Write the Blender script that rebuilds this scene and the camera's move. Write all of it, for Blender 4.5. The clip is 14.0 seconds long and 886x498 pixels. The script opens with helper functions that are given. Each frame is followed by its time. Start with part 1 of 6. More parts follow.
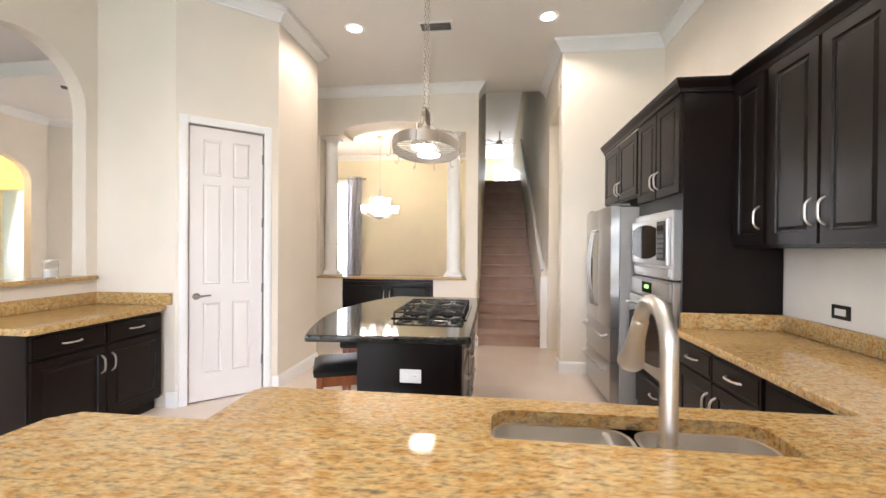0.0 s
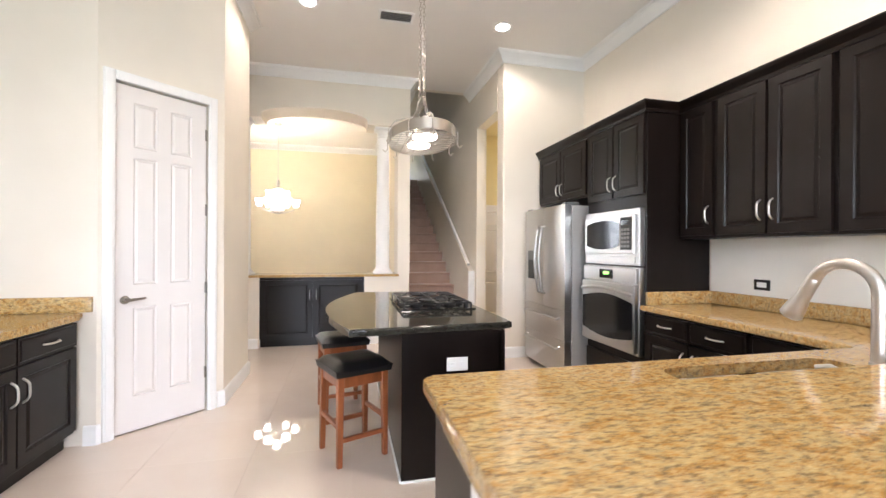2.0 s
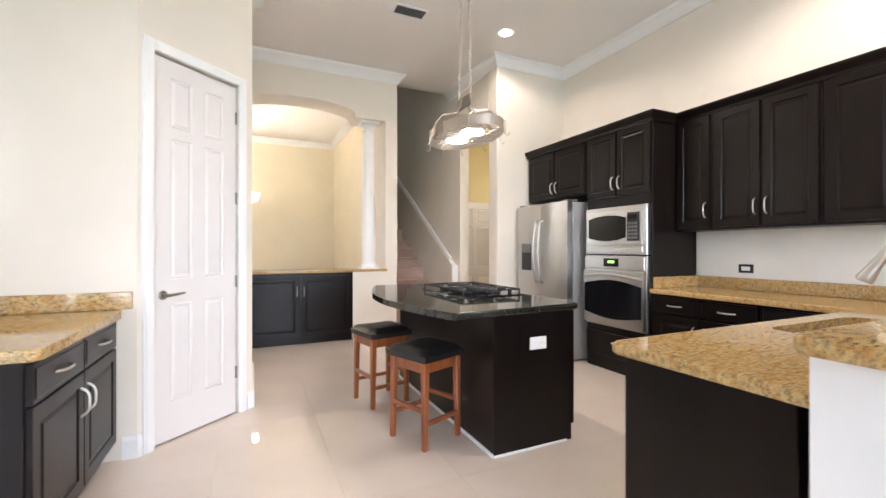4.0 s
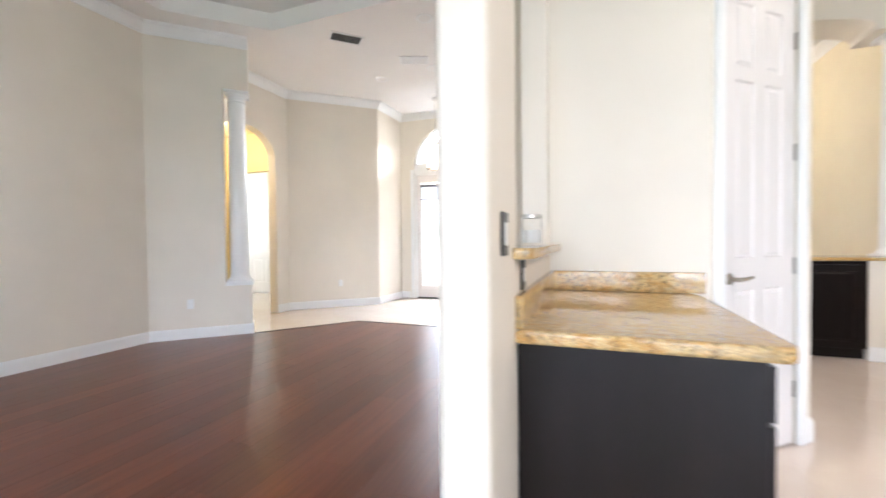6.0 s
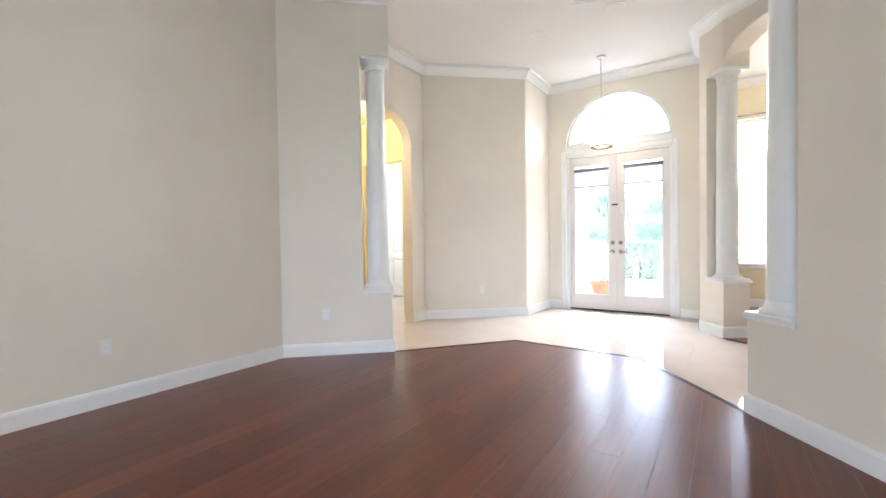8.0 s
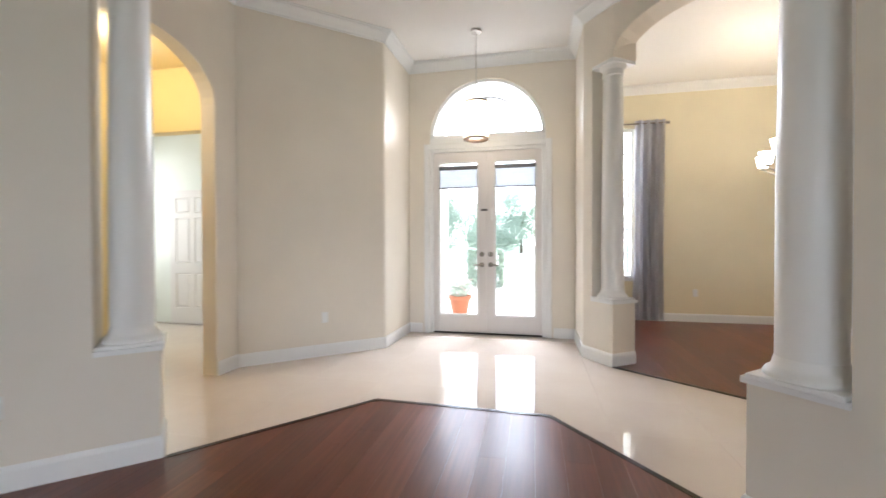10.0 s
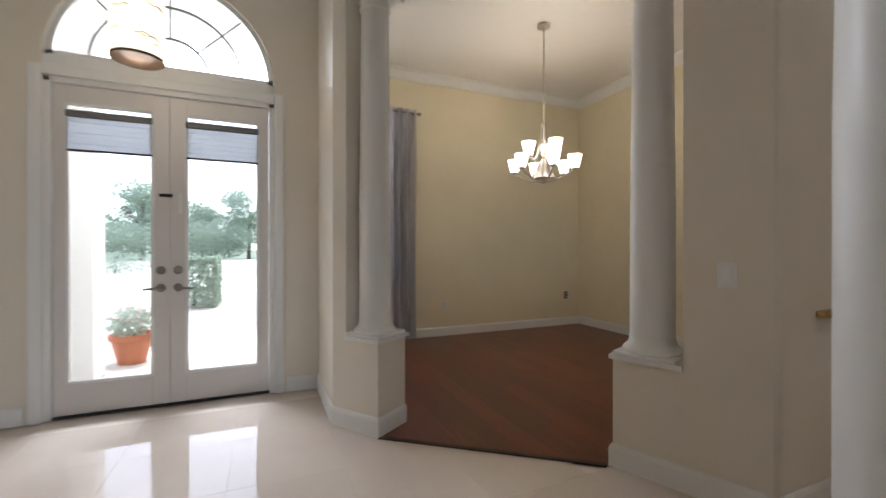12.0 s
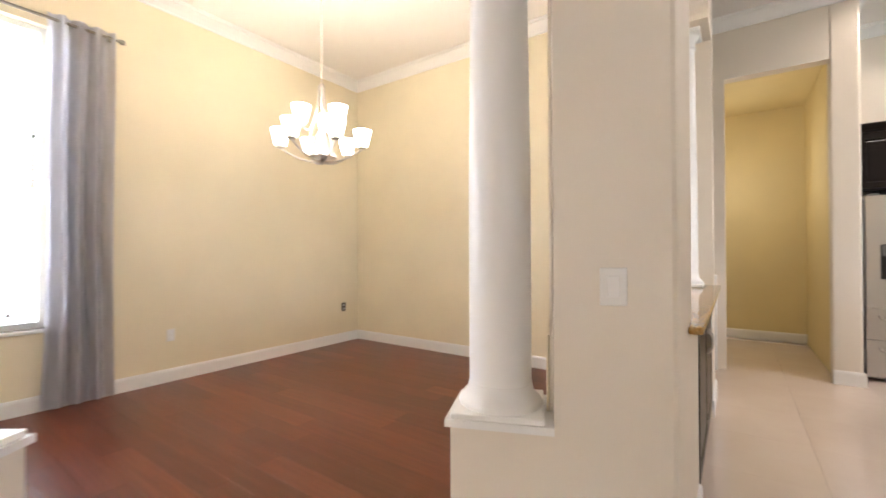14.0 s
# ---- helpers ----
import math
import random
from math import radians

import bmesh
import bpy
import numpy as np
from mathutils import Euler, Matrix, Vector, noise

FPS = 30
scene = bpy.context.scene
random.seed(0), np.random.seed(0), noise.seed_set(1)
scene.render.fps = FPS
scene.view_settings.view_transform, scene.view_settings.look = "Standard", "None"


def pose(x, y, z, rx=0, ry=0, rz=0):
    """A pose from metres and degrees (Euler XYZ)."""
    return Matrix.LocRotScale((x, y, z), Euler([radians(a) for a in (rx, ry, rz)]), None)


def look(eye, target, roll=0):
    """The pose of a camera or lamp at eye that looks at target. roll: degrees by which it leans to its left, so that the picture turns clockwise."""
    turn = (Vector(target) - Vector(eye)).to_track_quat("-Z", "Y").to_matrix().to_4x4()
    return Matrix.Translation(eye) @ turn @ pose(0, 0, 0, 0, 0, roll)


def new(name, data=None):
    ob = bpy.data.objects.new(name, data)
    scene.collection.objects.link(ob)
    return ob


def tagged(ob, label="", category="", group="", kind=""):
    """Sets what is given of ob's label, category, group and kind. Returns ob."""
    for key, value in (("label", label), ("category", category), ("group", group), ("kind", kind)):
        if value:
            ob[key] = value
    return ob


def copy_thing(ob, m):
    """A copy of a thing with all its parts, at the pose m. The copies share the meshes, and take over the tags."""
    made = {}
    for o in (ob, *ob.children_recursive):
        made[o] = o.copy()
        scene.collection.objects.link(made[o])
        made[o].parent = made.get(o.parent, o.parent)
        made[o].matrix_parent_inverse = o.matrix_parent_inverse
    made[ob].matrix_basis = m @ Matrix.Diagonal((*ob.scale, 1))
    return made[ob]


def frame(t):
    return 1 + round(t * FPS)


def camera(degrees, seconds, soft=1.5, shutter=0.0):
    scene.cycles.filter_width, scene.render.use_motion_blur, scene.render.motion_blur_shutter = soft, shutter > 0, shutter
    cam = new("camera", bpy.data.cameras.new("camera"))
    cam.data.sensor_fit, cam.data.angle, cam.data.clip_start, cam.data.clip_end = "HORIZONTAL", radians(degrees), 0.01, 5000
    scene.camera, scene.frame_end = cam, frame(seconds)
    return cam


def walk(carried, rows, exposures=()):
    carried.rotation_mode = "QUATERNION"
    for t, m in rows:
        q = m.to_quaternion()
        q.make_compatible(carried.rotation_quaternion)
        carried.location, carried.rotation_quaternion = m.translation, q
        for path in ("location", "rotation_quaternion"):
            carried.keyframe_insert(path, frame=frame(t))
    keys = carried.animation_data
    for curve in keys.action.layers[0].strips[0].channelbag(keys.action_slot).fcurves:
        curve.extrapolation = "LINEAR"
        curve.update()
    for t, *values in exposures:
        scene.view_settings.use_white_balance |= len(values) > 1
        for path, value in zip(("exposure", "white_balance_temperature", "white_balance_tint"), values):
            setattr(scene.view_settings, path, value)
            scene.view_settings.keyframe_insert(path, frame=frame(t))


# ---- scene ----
cam = camera(93.9, 14.0, shutter=0.4)
PATH = [
    (0, (0.422, 0.264, 1.393), (0.18, 2.25, 1.383), 0.4),
    (0.7, (0.036, 0.225, 1.345), (0.047, 2.225, 1.348), 0.4),
    (1.5, (-0.416, 0.262, 1.331), (-0.141, 2.243, 1.328), 0.3),
    (2.2, (-0.767, 0.318, 1.3), (-0.243, 2.249, 1.302), 0.3),
    (4.3, (-1.812, 0.567, 1.226), (-0.969, 2.38, 1.226), 0.0),
    (4.6, (-1.97, 0.64, 1.218), (-1.286, 2.519, 1.211), -0.1),
    (5, (-2.207, 0.768, 1.199), (-1.937, 2.75, 1.188), -0.2),
    (5.5, (-2.514, 1.0, 1.184), (-2.804, 2.978, 1.146), -0.3),
    (6, (-2.809, 1.191, 1.149), (-3.49, 3.071, 1.109), -0.6),
    (6.5, (-3.09, 1.416, 1.173), (-4.061, 3.164, 1.124), -0.9),
    (6.8, (-3.31, 1.503, 1.141), (-4.387, 3.188, 1.098), -0.8),
    (7, (-3.443, 1.582, 1.127), (-4.594, 3.217, 1.088), -0.9),
    (9.5, (-4.62, 2.939, 1.2), (-5.437, 4.764, 1.168), -0.2),
    (9.8, (-4.724, 3.162, 1.21), (-5.317, 5.072, 1.184), -0.1),
    (10.4, (-4.862, 3.694, 1.238), (-5.013, 5.688, 1.212), -0.1),
    (11, (-4.868, 4.209, 1.258), (-4.662, 6.199, 1.237), -0.0),
    (11.6, (-4.782, 4.701, 1.254), (-4.206, 6.616, 1.242), -0.0),
    (12.2, (-4.685, 5.108, 1.253), (-3.789, 6.896, 1.252), -0.0),
    (12.5, (-4.623, 5.288, 1.239), (-3.579, 6.994, 1.241), 0.0),
    (13.2, (-4.429, 5.66, 1.247), (-3.118, 7.171, 1.251), -0.1),
    (14, (-4.105, 5.943, 1.237), (-2.47, 7.095, 1.254), -0.2),
]
EXPOSURES = [(0.0, 0.88, 6100, 16), (2.0, 1.0, 5950, 16), (4.5, 0.93, 5850, 15), (6.0, 0.95, 5750, 14), (7.0, 1.12, 5480, 12), (9.5, 0.42, 5950, 13), (10.5, 0.2, 5950, 13), (11.0, -0.08, 5930, 13), (11.5, -0.55, 5980, 13), (12.0, -0.7, 6000, 13), (12.6, -0.38, 6080, 15), (13.1, 0.55, 6200, 17), (13.5, 0.66, 6150, 17), (14.0, 0.9, 6050, 17)]
walk(cam, [(t, look(eye, target, roll)) for t, eye, target, roll in PATH], EXPOSURES)

# ---- world, sun and large lights ----
world = bpy.data.worlds.new("world")
scene.world = world
world.use_nodes = True
wn = world.node_tree
sky = wn.nodes.new("ShaderNodeTexSky")
sky.sky_type = "NISHITA"
sky.sun_disc = False
sky.sun_elevation, sky.sun_rotation = radians(70), radians(20)
wn.nodes["Background"].inputs["Strength"].default_value = 0.15
haze = wn.nodes.new("ShaderNodeHueSaturation")
haze.inputs["Saturation"].default_value, haze.inputs["Value"].default_value = 0.3, 6.0
wn.links.new(sky.outputs["Color"], haze.inputs["Color"])
wn.links.new(haze.outputs["Color"], wn.nodes["Background"].inputs["Color"])


def lamp(kind, name, m, energy, color=(1, 1, 1), size=0.1, size_y=None, angle=None, blend=0.5):
    data = bpy.data.lights.new(name, kind)
    data.energy, data.color = energy, color
    if kind == "AREA":
        data.shape, data.size, data.size_y = "RECTANGLE", size, size_y or size
    elif kind == "SUN":
        data.angle = radians(angle)
    else:
        data.shadow_soft_size = size
        if kind == "SPOT":
            data.spot_size, data.spot_blend = radians(angle), blend
    ob = new(name, data)
    ob.matrix_world = m
    return ob


DAY, WARM = (0.92, 0.97, 1.0), (1.0, 0.84, 0.66)
lamp("SUN", "sun", look((1.5, 4, 12), (0, 0, 0)), 5.0, (1, 0.95, 0.88), angle=0.5)
# daylight entering by the garden windows behind the walk and by the front openings
for wx, power, aim in ((-5.4, 13, (2.2, 3.0, 3.2)), (-3.1, 12, (2.2, 3.0, 3.2)), (-0.2, 46, (0.8, 5.0, 3.6))):
    lamp("AREA", "window_daylight", look((wx, -3.35, 1.6), aim), power, DAY, 2.3, 2.5)
lamp("AREA", "porch_daylight", look((-5.41, 10.9, 3.55), (-5.41, 6.6, 0.0)), 380, DAY, 2.0, 1.0)
lamp("AREA", "dining_daylight", look((-3.62, 10.75, 1.9), (-3.0, 0, 1.2)), 26, DAY, 0.7, 2.3)
# Added fill lamp for the side room, whose walls have no window.
lamp("AREA", "side_room_daylight", look((-10.9, 7.9, 1.7), (-8.5, 7.9, 1.2)), 24, (1.0, 1.0, 0.94), 1.2, 2.0)
lamp("AREA", "upstairs_daylight", look((0.77, 20.15, 4.5), (0.7, 10, 3.6)), 100, DAY, 0.75, 1.2)


# ---- materials ----
def mat(name, build):
    m = bpy.data.materials.new(name)
    m.use_nodes = True
    nt = m.node_tree
    bsdf = nt.nodes["Principled BSDF"]
    build(nt, bsdf)
    return m


def node(nt, kind, **values):
    n = nt.nodes.new(kind)
    for key, value in values.items():
        n.inputs[key].default_value = value
    return n


def coords(nt, scale=(1, 1, 1)):
    tc = nt.nodes.new("ShaderNodeTexCoord")
    mp = nt.nodes.new("ShaderNodeMapping")
    mp.inputs["Scale"].default_value = scale
    nt.links.new(tc.outputs["Object"], mp.inputs["Vector"])
    return mp.outputs["Vector"]


def noise_tex(nt, vec, scale, detail=4.0, rough=0.55):
    n = node(nt, "ShaderNodeTexNoise", Scale=scale, Detail=detail, Roughness=rough)
    nt.links.new(vec, n.inputs["Vector"])
    return n.outputs["Fac"]


def ramp(nt, fac, stops):
    r = nt.nodes.new("ShaderNodeValToRGB")
    el = r.color_ramp.elements
    while len(el) < len(stops):
        el.new(0.5)
    for e, (p, c) in zip(el, stops):
        e.position, e.color = p, (*c, 1)
    nt.links.new(fac, r.inputs["Fac"])
    return r.outputs["Color"]


def bump(nt, bsdf, fac, strength, distance):
    b = node(nt, "ShaderNodeBump", Strength=strength, Distance=distance)
    nt.links.new(fac, b.inputs["Height"])
    nt.links.new(b.outputs["Normal"], bsdf.inputs["Normal"])


def shade(c, f):
    return tuple(v * f for v in c)


def painted(name, c, rough=0.6, var=0.05, bump_scale=180.0, bump_strength=0.12, coat=0.0, spec=0.4):
    def build(nt, b):
        vec = coords(nt)
        big = noise_tex(nt, vec, 1.3, 3)
        nt.links.new(ramp(nt, big, [(0.3, shade(c, 1 - var)), (0.7, shade(c, 1 + var * 0.4))]), b.inputs["Base Color"])
        b.inputs["Roughness"].default_value = rough
        b.inputs["Specular IOR Level"].default_value = spec
        b.inputs["Coat Weight"].default_value = coat
        bump(nt, b, noise_tex(nt, vec, bump_scale, 3), bump_strength, 0.002)
    return mat(name, build)


def metal(name, c, rough=0.3, stretch=(1, 1, 60)):
    def build(nt, b):
        vec = coords(nt, stretch)
        n = noise_tex(nt, vec, 14, 4)
        b.inputs["Metallic"].default_value = 1.0
        nt.links.new(ramp(nt, n, [(0.2, shade(c, 0.96)), (0.8, c)]), b.inputs["Base Color"])
        rr = node(nt, "ShaderNodeMapRange")
        rr.inputs["To Min"].default_value, rr.inputs["To Max"].default_value = rough * 0.92, rough * 1.1
        nt.links.new(n, rr.inputs["Value"])
        nt.links.new(rr.outputs["Result"], b.inputs["Roughness"])
    return mat(name, build)


def glowing(name, c, strength, base=(0.9, 0.9, 0.88)):
    def build(nt, b):
        b.inputs["Base Color"].default_value = (*base, 1)
        b.inputs["Emission Color"].default_value = (*c, 1)
        b.inputs["Emission Strength"].default_value = strength
    return mat(name, build)


def granite_build(dark, mids, light, rough, scale):
    def build(nt, b):
        vec = coords(nt, (0.75, 1.7, 1.2))
        n1 = noise_tex(nt, vec, scale * 0.35, 6, 0.65)
        base = ramp(nt, n1, [(0.28, mids[0]), (0.42, mids[1]), (0.55, light), (0.70, mids[2])])
        v = node(nt, "ShaderNodeTexVoronoi", Scale=scale * 2.2, Randomness=1.0)
        wob = node(nt, "ShaderNodeTexNoise", Scale=scale, Detail=3.0)
        nt.links.new(vec, wob.inputs["Vector"])
        add = nt.nodes.new("ShaderNodeVectorMath")
        add.operation = "MULTIPLY_ADD"
        add.inputs[1].default_value = (0.06, 0.06, 0.06)
        nt.links.new(wob.outputs["Color"], add.inputs[0])
        nt.links.new(vec, add.inputs[2])
        nt.links.new(add.outputs["Vector"], v.inputs["Vector"])
        grains = ramp(nt, v.outputs["Color"], [(0.0, shade(mids[0], 0.8)), (0.35, mids[1]), (0.6, light), (0.9, mids[2])])
        mix = nt.nodes.new("ShaderNodeMix")
        mix.data_type, mix.blend_type = "RGBA", "MIX"
        mix.inputs["Factor"].default_value = 0.45
        nt.links.new(base, mix.inputs["A"])
        nt.links.new(grains, mix.inputs["B"])
        n2 = noise_tex(nt, vec, scale * 0.9, 5, 0.7)
        fleck = ramp(nt, n2, [(0.36, (0.66, 0.66, 0.66)), (0.52, (0, 0, 0))])
        mix2 = nt.nodes.new("ShaderNodeMix")
        mix2.data_type = "RGBA"
        mix2.inputs["B"].default_value = (*dark, 1)
        nt.links.new(fleck, mix2.inputs["Factor"])
        nt.links.new(mix.outputs["Result"], mix2.inputs["A"])
        nt.links.new(mix2.outputs["Result"], b.inputs["Base Color"])
        b.inputs["Roughness"].default_value = rough
        b.inputs["Specular IOR Level"].default_value = 0.5
    return build


def wood_build(dark, light, rough, grain=(1, 12, 12), per_piece=True, coat=0.0, spec=0.5, relief=0.05, detail=6):
    def build(nt, b):
        vec = coords(nt, grain)
        info = nt.nodes.new("ShaderNodeObjectInfo")
        n1 = noise_tex(nt, vec, 3.0, detail, 0.5)
        c = ramp(nt, n1, [(0.25, dark), (0.75, light)])
        if per_piece:
            mr = node(nt, "ShaderNodeMapRange")
            mr.inputs["To Min"].default_value, mr.inputs["To Max"].default_value = 0.86, 1.14
            nt.links.new(info.outputs["Random"], mr.inputs["Value"])
            hsv = nt.nodes.new("ShaderNodeHueSaturation")
            nt.links.new(mr.outputs["Result"], hsv.inputs["Value"])
            nt.links.new(c, hsv.inputs["Color"])
            c = hsv.outputs["Color"]
        nt.links.new(c, b.inputs["Base Color"])
        b.inputs["Roughness"].default_value = rough
        b.inputs["Coat Weight"].default_value = coat
        b.inputs["Coat Roughness"].default_value = 0.12
        b.inputs["Specular IOR Level"].default_value = spec
        if relief:
            bump(nt, b, n1, relief, 0.002)
    return build


def glass_build(nt, b):
    b.inputs["Base Color"].default_value = (1, 1, 1, 1)
    b.inputs["Transmission Weight"].default_value = 1.0
    b.inputs["Roughness"].default_value = 0.0
    b.inputs["IOR"].default_value = 1.05


def cloth_build(c, c2, weave=220.0):
    def build(nt, b):
        vec = coords(nt)
        n = noise_tex(nt, vec, 5, 4)
        nt.links.new(ramp(nt, n, [(0.3, c), (0.7, c2)]), b.inputs["Base Color"])
        b.inputs["Roughness"].default_value = 0.85
        b.inputs["Sheen Weight"].default_value = 0.2
        bump(nt, b, noise_tex(nt, vec, weave, 2), 0.3, 0.003)
    return build


WALL = painted("cream_wall_paint", (0.80, 0.742, 0.65), 0.55)
WALL_Y = painted("yellow_wall_paint", (0.80, 0.68, 0.37), 0.55)
WALL_G = painted("pale_green_wall_paint", (0.72, 0.72, 0.40), 0.6)
CEIL = painted("ceiling_paint", (0.84, 0.82, 0.79), 0.8, 0.02, 90.0, 0.25)
TRIM = painted("white_trim_paint", (0.85, 0.85, 0.84), 0.32, 0.02, 60.0, 0.03)
DOORW = painted("white_door_paint", (0.77, 0.735, 0.715), 0.35, 0.02, 70.0, 0.04)
ESP = mat("espresso_cabinet_wood", wood_build((0.0055, 0.0036, 0.0030), (0.0095, 0.0062, 0.0050), 0.30, (3, 3, 0.5), False, 0.0, 0.22))
GOLD = mat("golden_granite", granite_build((0.075, 0.058, 0.045), [(0.31, 0.135, 0.036), (0.50, 0.27, 0.070), (0.22, 0.175, 0.105)], (0.64, 0.475, 0.22), 0.07, 62.0))
BLACKG = mat("black_granite", granite_build((0.004, 0.004, 0.004), [(0.010, 0.010, 0.009), (0.018, 0.018, 0.015), (0.022, 0.020, 0.016)], (0.035, 0.035, 0.028), 0.06, 40.0))
STEEL = metal("brushed_steel", (0.53, 0.52, 0.505), 0.29)
NICKEL = metal("satin_nickel", (0.62, 0.59, 0.545), 0.36, (1, 1, 1))
BRONZE = metal("aged_nickel", (0.32, 0.29, 0.25), 0.35, (1, 1, 1))
RACK = metal("brushed_rack_steel", (0.52, 0.48, 0.43), 0.3, (1, 1, 8))
IRON = painted("black_cast_iron", (0.012, 0.012, 0.012), 0.45, 0.1, 200.0, 0.2)
BLACKP = painted("black_plastic", (0.015, 0.015, 0.015), 0.4, 0.05)
BLACKGLASS = painted("black_oven_glass", (0.006, 0.006, 0.007), 0.08, 0.0, 10.0, 0.0, 0.0, 0.32)
SIDEGREY = painted("grey_appliance_side", (0.16, 0.16, 0.16), 0.45)
LEATHER = painted("black_leather", (0.012, 0.011, 0.011), 0.38, 0.1, 260.0, 0.35)
CHERRY = mat("cherry_stool_wood", wood_build((0.17, 0.047, 0.013), (0.31, 0.09, 0.026), 0.35, (6, 6, 1), False, 0.3))


def plank_build(nt, b):
    """Dark cherry boards: each board its own tone, long grain and fine pores."""
    info = nt.nodes.new("ShaderNodeObjectInfo")
    long_grain = noise_tex(nt, coords(nt, (22, 0.9, 22)), 2.0, 4, 0.6)
    cloud = noise_tex(nt, coords(nt, (3.0, 0.7, 3.0)), 1.4, 2, 0.5)
    grain = ramp(nt, long_grain, [(0.28, (0.108, 0.0240, 0.0112)), (0.55, (0.142, 0.0345, 0.0155)), (0.78, (0.172, 0.0450, 0.0202))])
    tint = ramp(nt, cloud, [(0.3, (0.94, 0.93, 0.93)), (0.7, (1.05, 1.06, 1.06))])
    mul = nt.nodes.new("ShaderNodeMix")
    mul.data_type, mul.blend_type = "RGBA", "MULTIPLY"
    mul.inputs["Factor"].default_value = 1.0
    nt.links.new(grain, mul.inputs["A"])
    nt.links.new(tint, mul.inputs["B"])
    tone = ramp(nt, info.outputs["Random"], [(0.0, (0.78, 0.76, 0.76)), (0.45, (0.95, 0.95, 0.95)), (0.85, (1.10, 1.13, 1.12)), (1.0, (1.36, 1.52, 1.46))])
    mul2 = nt.nodes.new("ShaderNodeMix")
    mul2.data_type, mul2.blend_type = "RGBA", "MULTIPLY"
    mul2.inputs["Factor"].default_value = 1.0
    nt.links.new(mul.outputs["Result"], mul2.inputs["A"])
    nt.links.new(tone, mul2.inputs["B"])
    nt.links.new(mul2.outputs["Result"], b.inputs["Base Color"])
    b.inputs["Roughness"].default_value = 0.28
    b.inputs["Specular IOR Level"].default_value = 0.5


PLANK = mat("dark_cherry_floor_planks", plank_build)
CARPET = mat("taupe_stair_carpet", cloth_build((0.38, 0.255, 0.20), (0.45, 0.31, 0.245), 400.0))
def thin_cloth(name, c, weave):
    """A cloth that lets part of the light through."""
    m = mat(name, cloth_build(shade(c, 0.88), c, weave))
    nt = m.node_tree
    tl = node(nt, "ShaderNodeBsdfTranslucent", Color=(*shade(c, 0.95), 1))
    mx = node(nt, "ShaderNodeMixShader", Fac=0.55)
    nt.links.new(nt.nodes["Principled BSDF"].outputs["BSDF"], mx.inputs[1])
    nt.links.new(tl.outputs["BSDF"], mx.inputs[2])
    nt.links.new(mx.outputs["Shader"], nt.nodes["Material Output"].inputs["Surface"])
    return m


SHADECLOTH = thin_cloth("grey_roller_shade_weave", (0.62, 0.64, 0.67), 500.0)
CURTAIN = thin_cloth("grey_curtain_weave", (0.76, 0.76, 0.81), 220.0)
GLASS = mat("clear_glass", glass_build)
LEAF = thin_cloth("leaf_green", (0.42, 0.51, 0.42), 40.0)
BARK = mat("brown_bark", cloth_build((0.10, 0.07, 0.05), (0.16, 0.12, 0.09), 60.0))
TERRA = painted("terracotta", (0.45, 0.17, 0.09), 0.7, 0.15, 80.0, 0.3)
FLOWER = painted("pale_pink_petals", (0.80, 0.62, 0.60), 0.6, 0.1)
PAVING = painted("pale_concrete_paving", (0.58, 0.54, 0.50), 0.8, 0.12, 60.0, 0.4)
BULB = glowing("lit_bulb_glass", (1.0, 0.88, 0.70), 9.0)
SPOTGLOW = glowing("lit_downlight_lens", (1.0, 0.92, 0.80), 14.0)
DRUM = glowing("lit_drum_shade", (1.0, 0.80, 0.52), 3.0, (0.8, 0.7, 0.5))
GREENLED = glowing("green_display", (0.35, 1.0, 0.15), 1.5, (0.02, 0.05, 0.01))
DARKSLOT = painted("dark_slot", (0.03, 0.03, 0.03), 0.7)


def tile_build(nt, b):
    vec = coords(nt)
    n = noise_tex(nt, vec, 2.2, 5, 0.6)
    nt.links.new(ramp(nt, n, [(0.3, (0.68, 0.58, 0.50)), (0.7, (0.72, 0.63, 0.55))]), b.inputs["Base Color"])
    b.inputs["Roughness"].default_value = 0.025
    b.inputs["Specular IOR Level"].default_value = 0.95


TILE = mat("polished_cream_tile", tile_build)
GROUT = painted("tile_grout", (0.66, 0.58, 0.51), 0.4)


# ---- mesh helpers ----
def finish(name, bm, material, smooth=False):
    me = bpy.data.meshes.new(name)
    bmesh.ops.recalc_face_normals(bm, faces=bm.faces[:])
    bm.to_mesh(me)
    bm.free()
    for m in (material if isinstance(material, (list, tuple)) else [material]):
        me.materials.append(m)
    if smooth:
        for p in me.polygons:
            p.use_smooth = True
        me.set_sharp_from_angle(angle=radians(38))
    return me


def part(name, bm, material, parent=None, label="", smooth=False, m=None):
    ob = new(name, finish(name, bm, material, smooth))
    if parent:
        ob.parent = parent
    if m is not None:
        ob.matrix_basis = m
    if label:
        tagged(ob, label)
    return ob


def thing(name, label, category, m=None, group=""):
    ob = new(name)
    ob.empty_display_size = 0.1
    if m is not None:
        ob.matrix_basis = m
    return tagged(ob, label, category, group)


def structure(name, bm, material, label, category="wall", smooth=False):
    ob = part(name, bm, material, None, label, smooth)
    return tagged(ob, label, category, kind="structure")


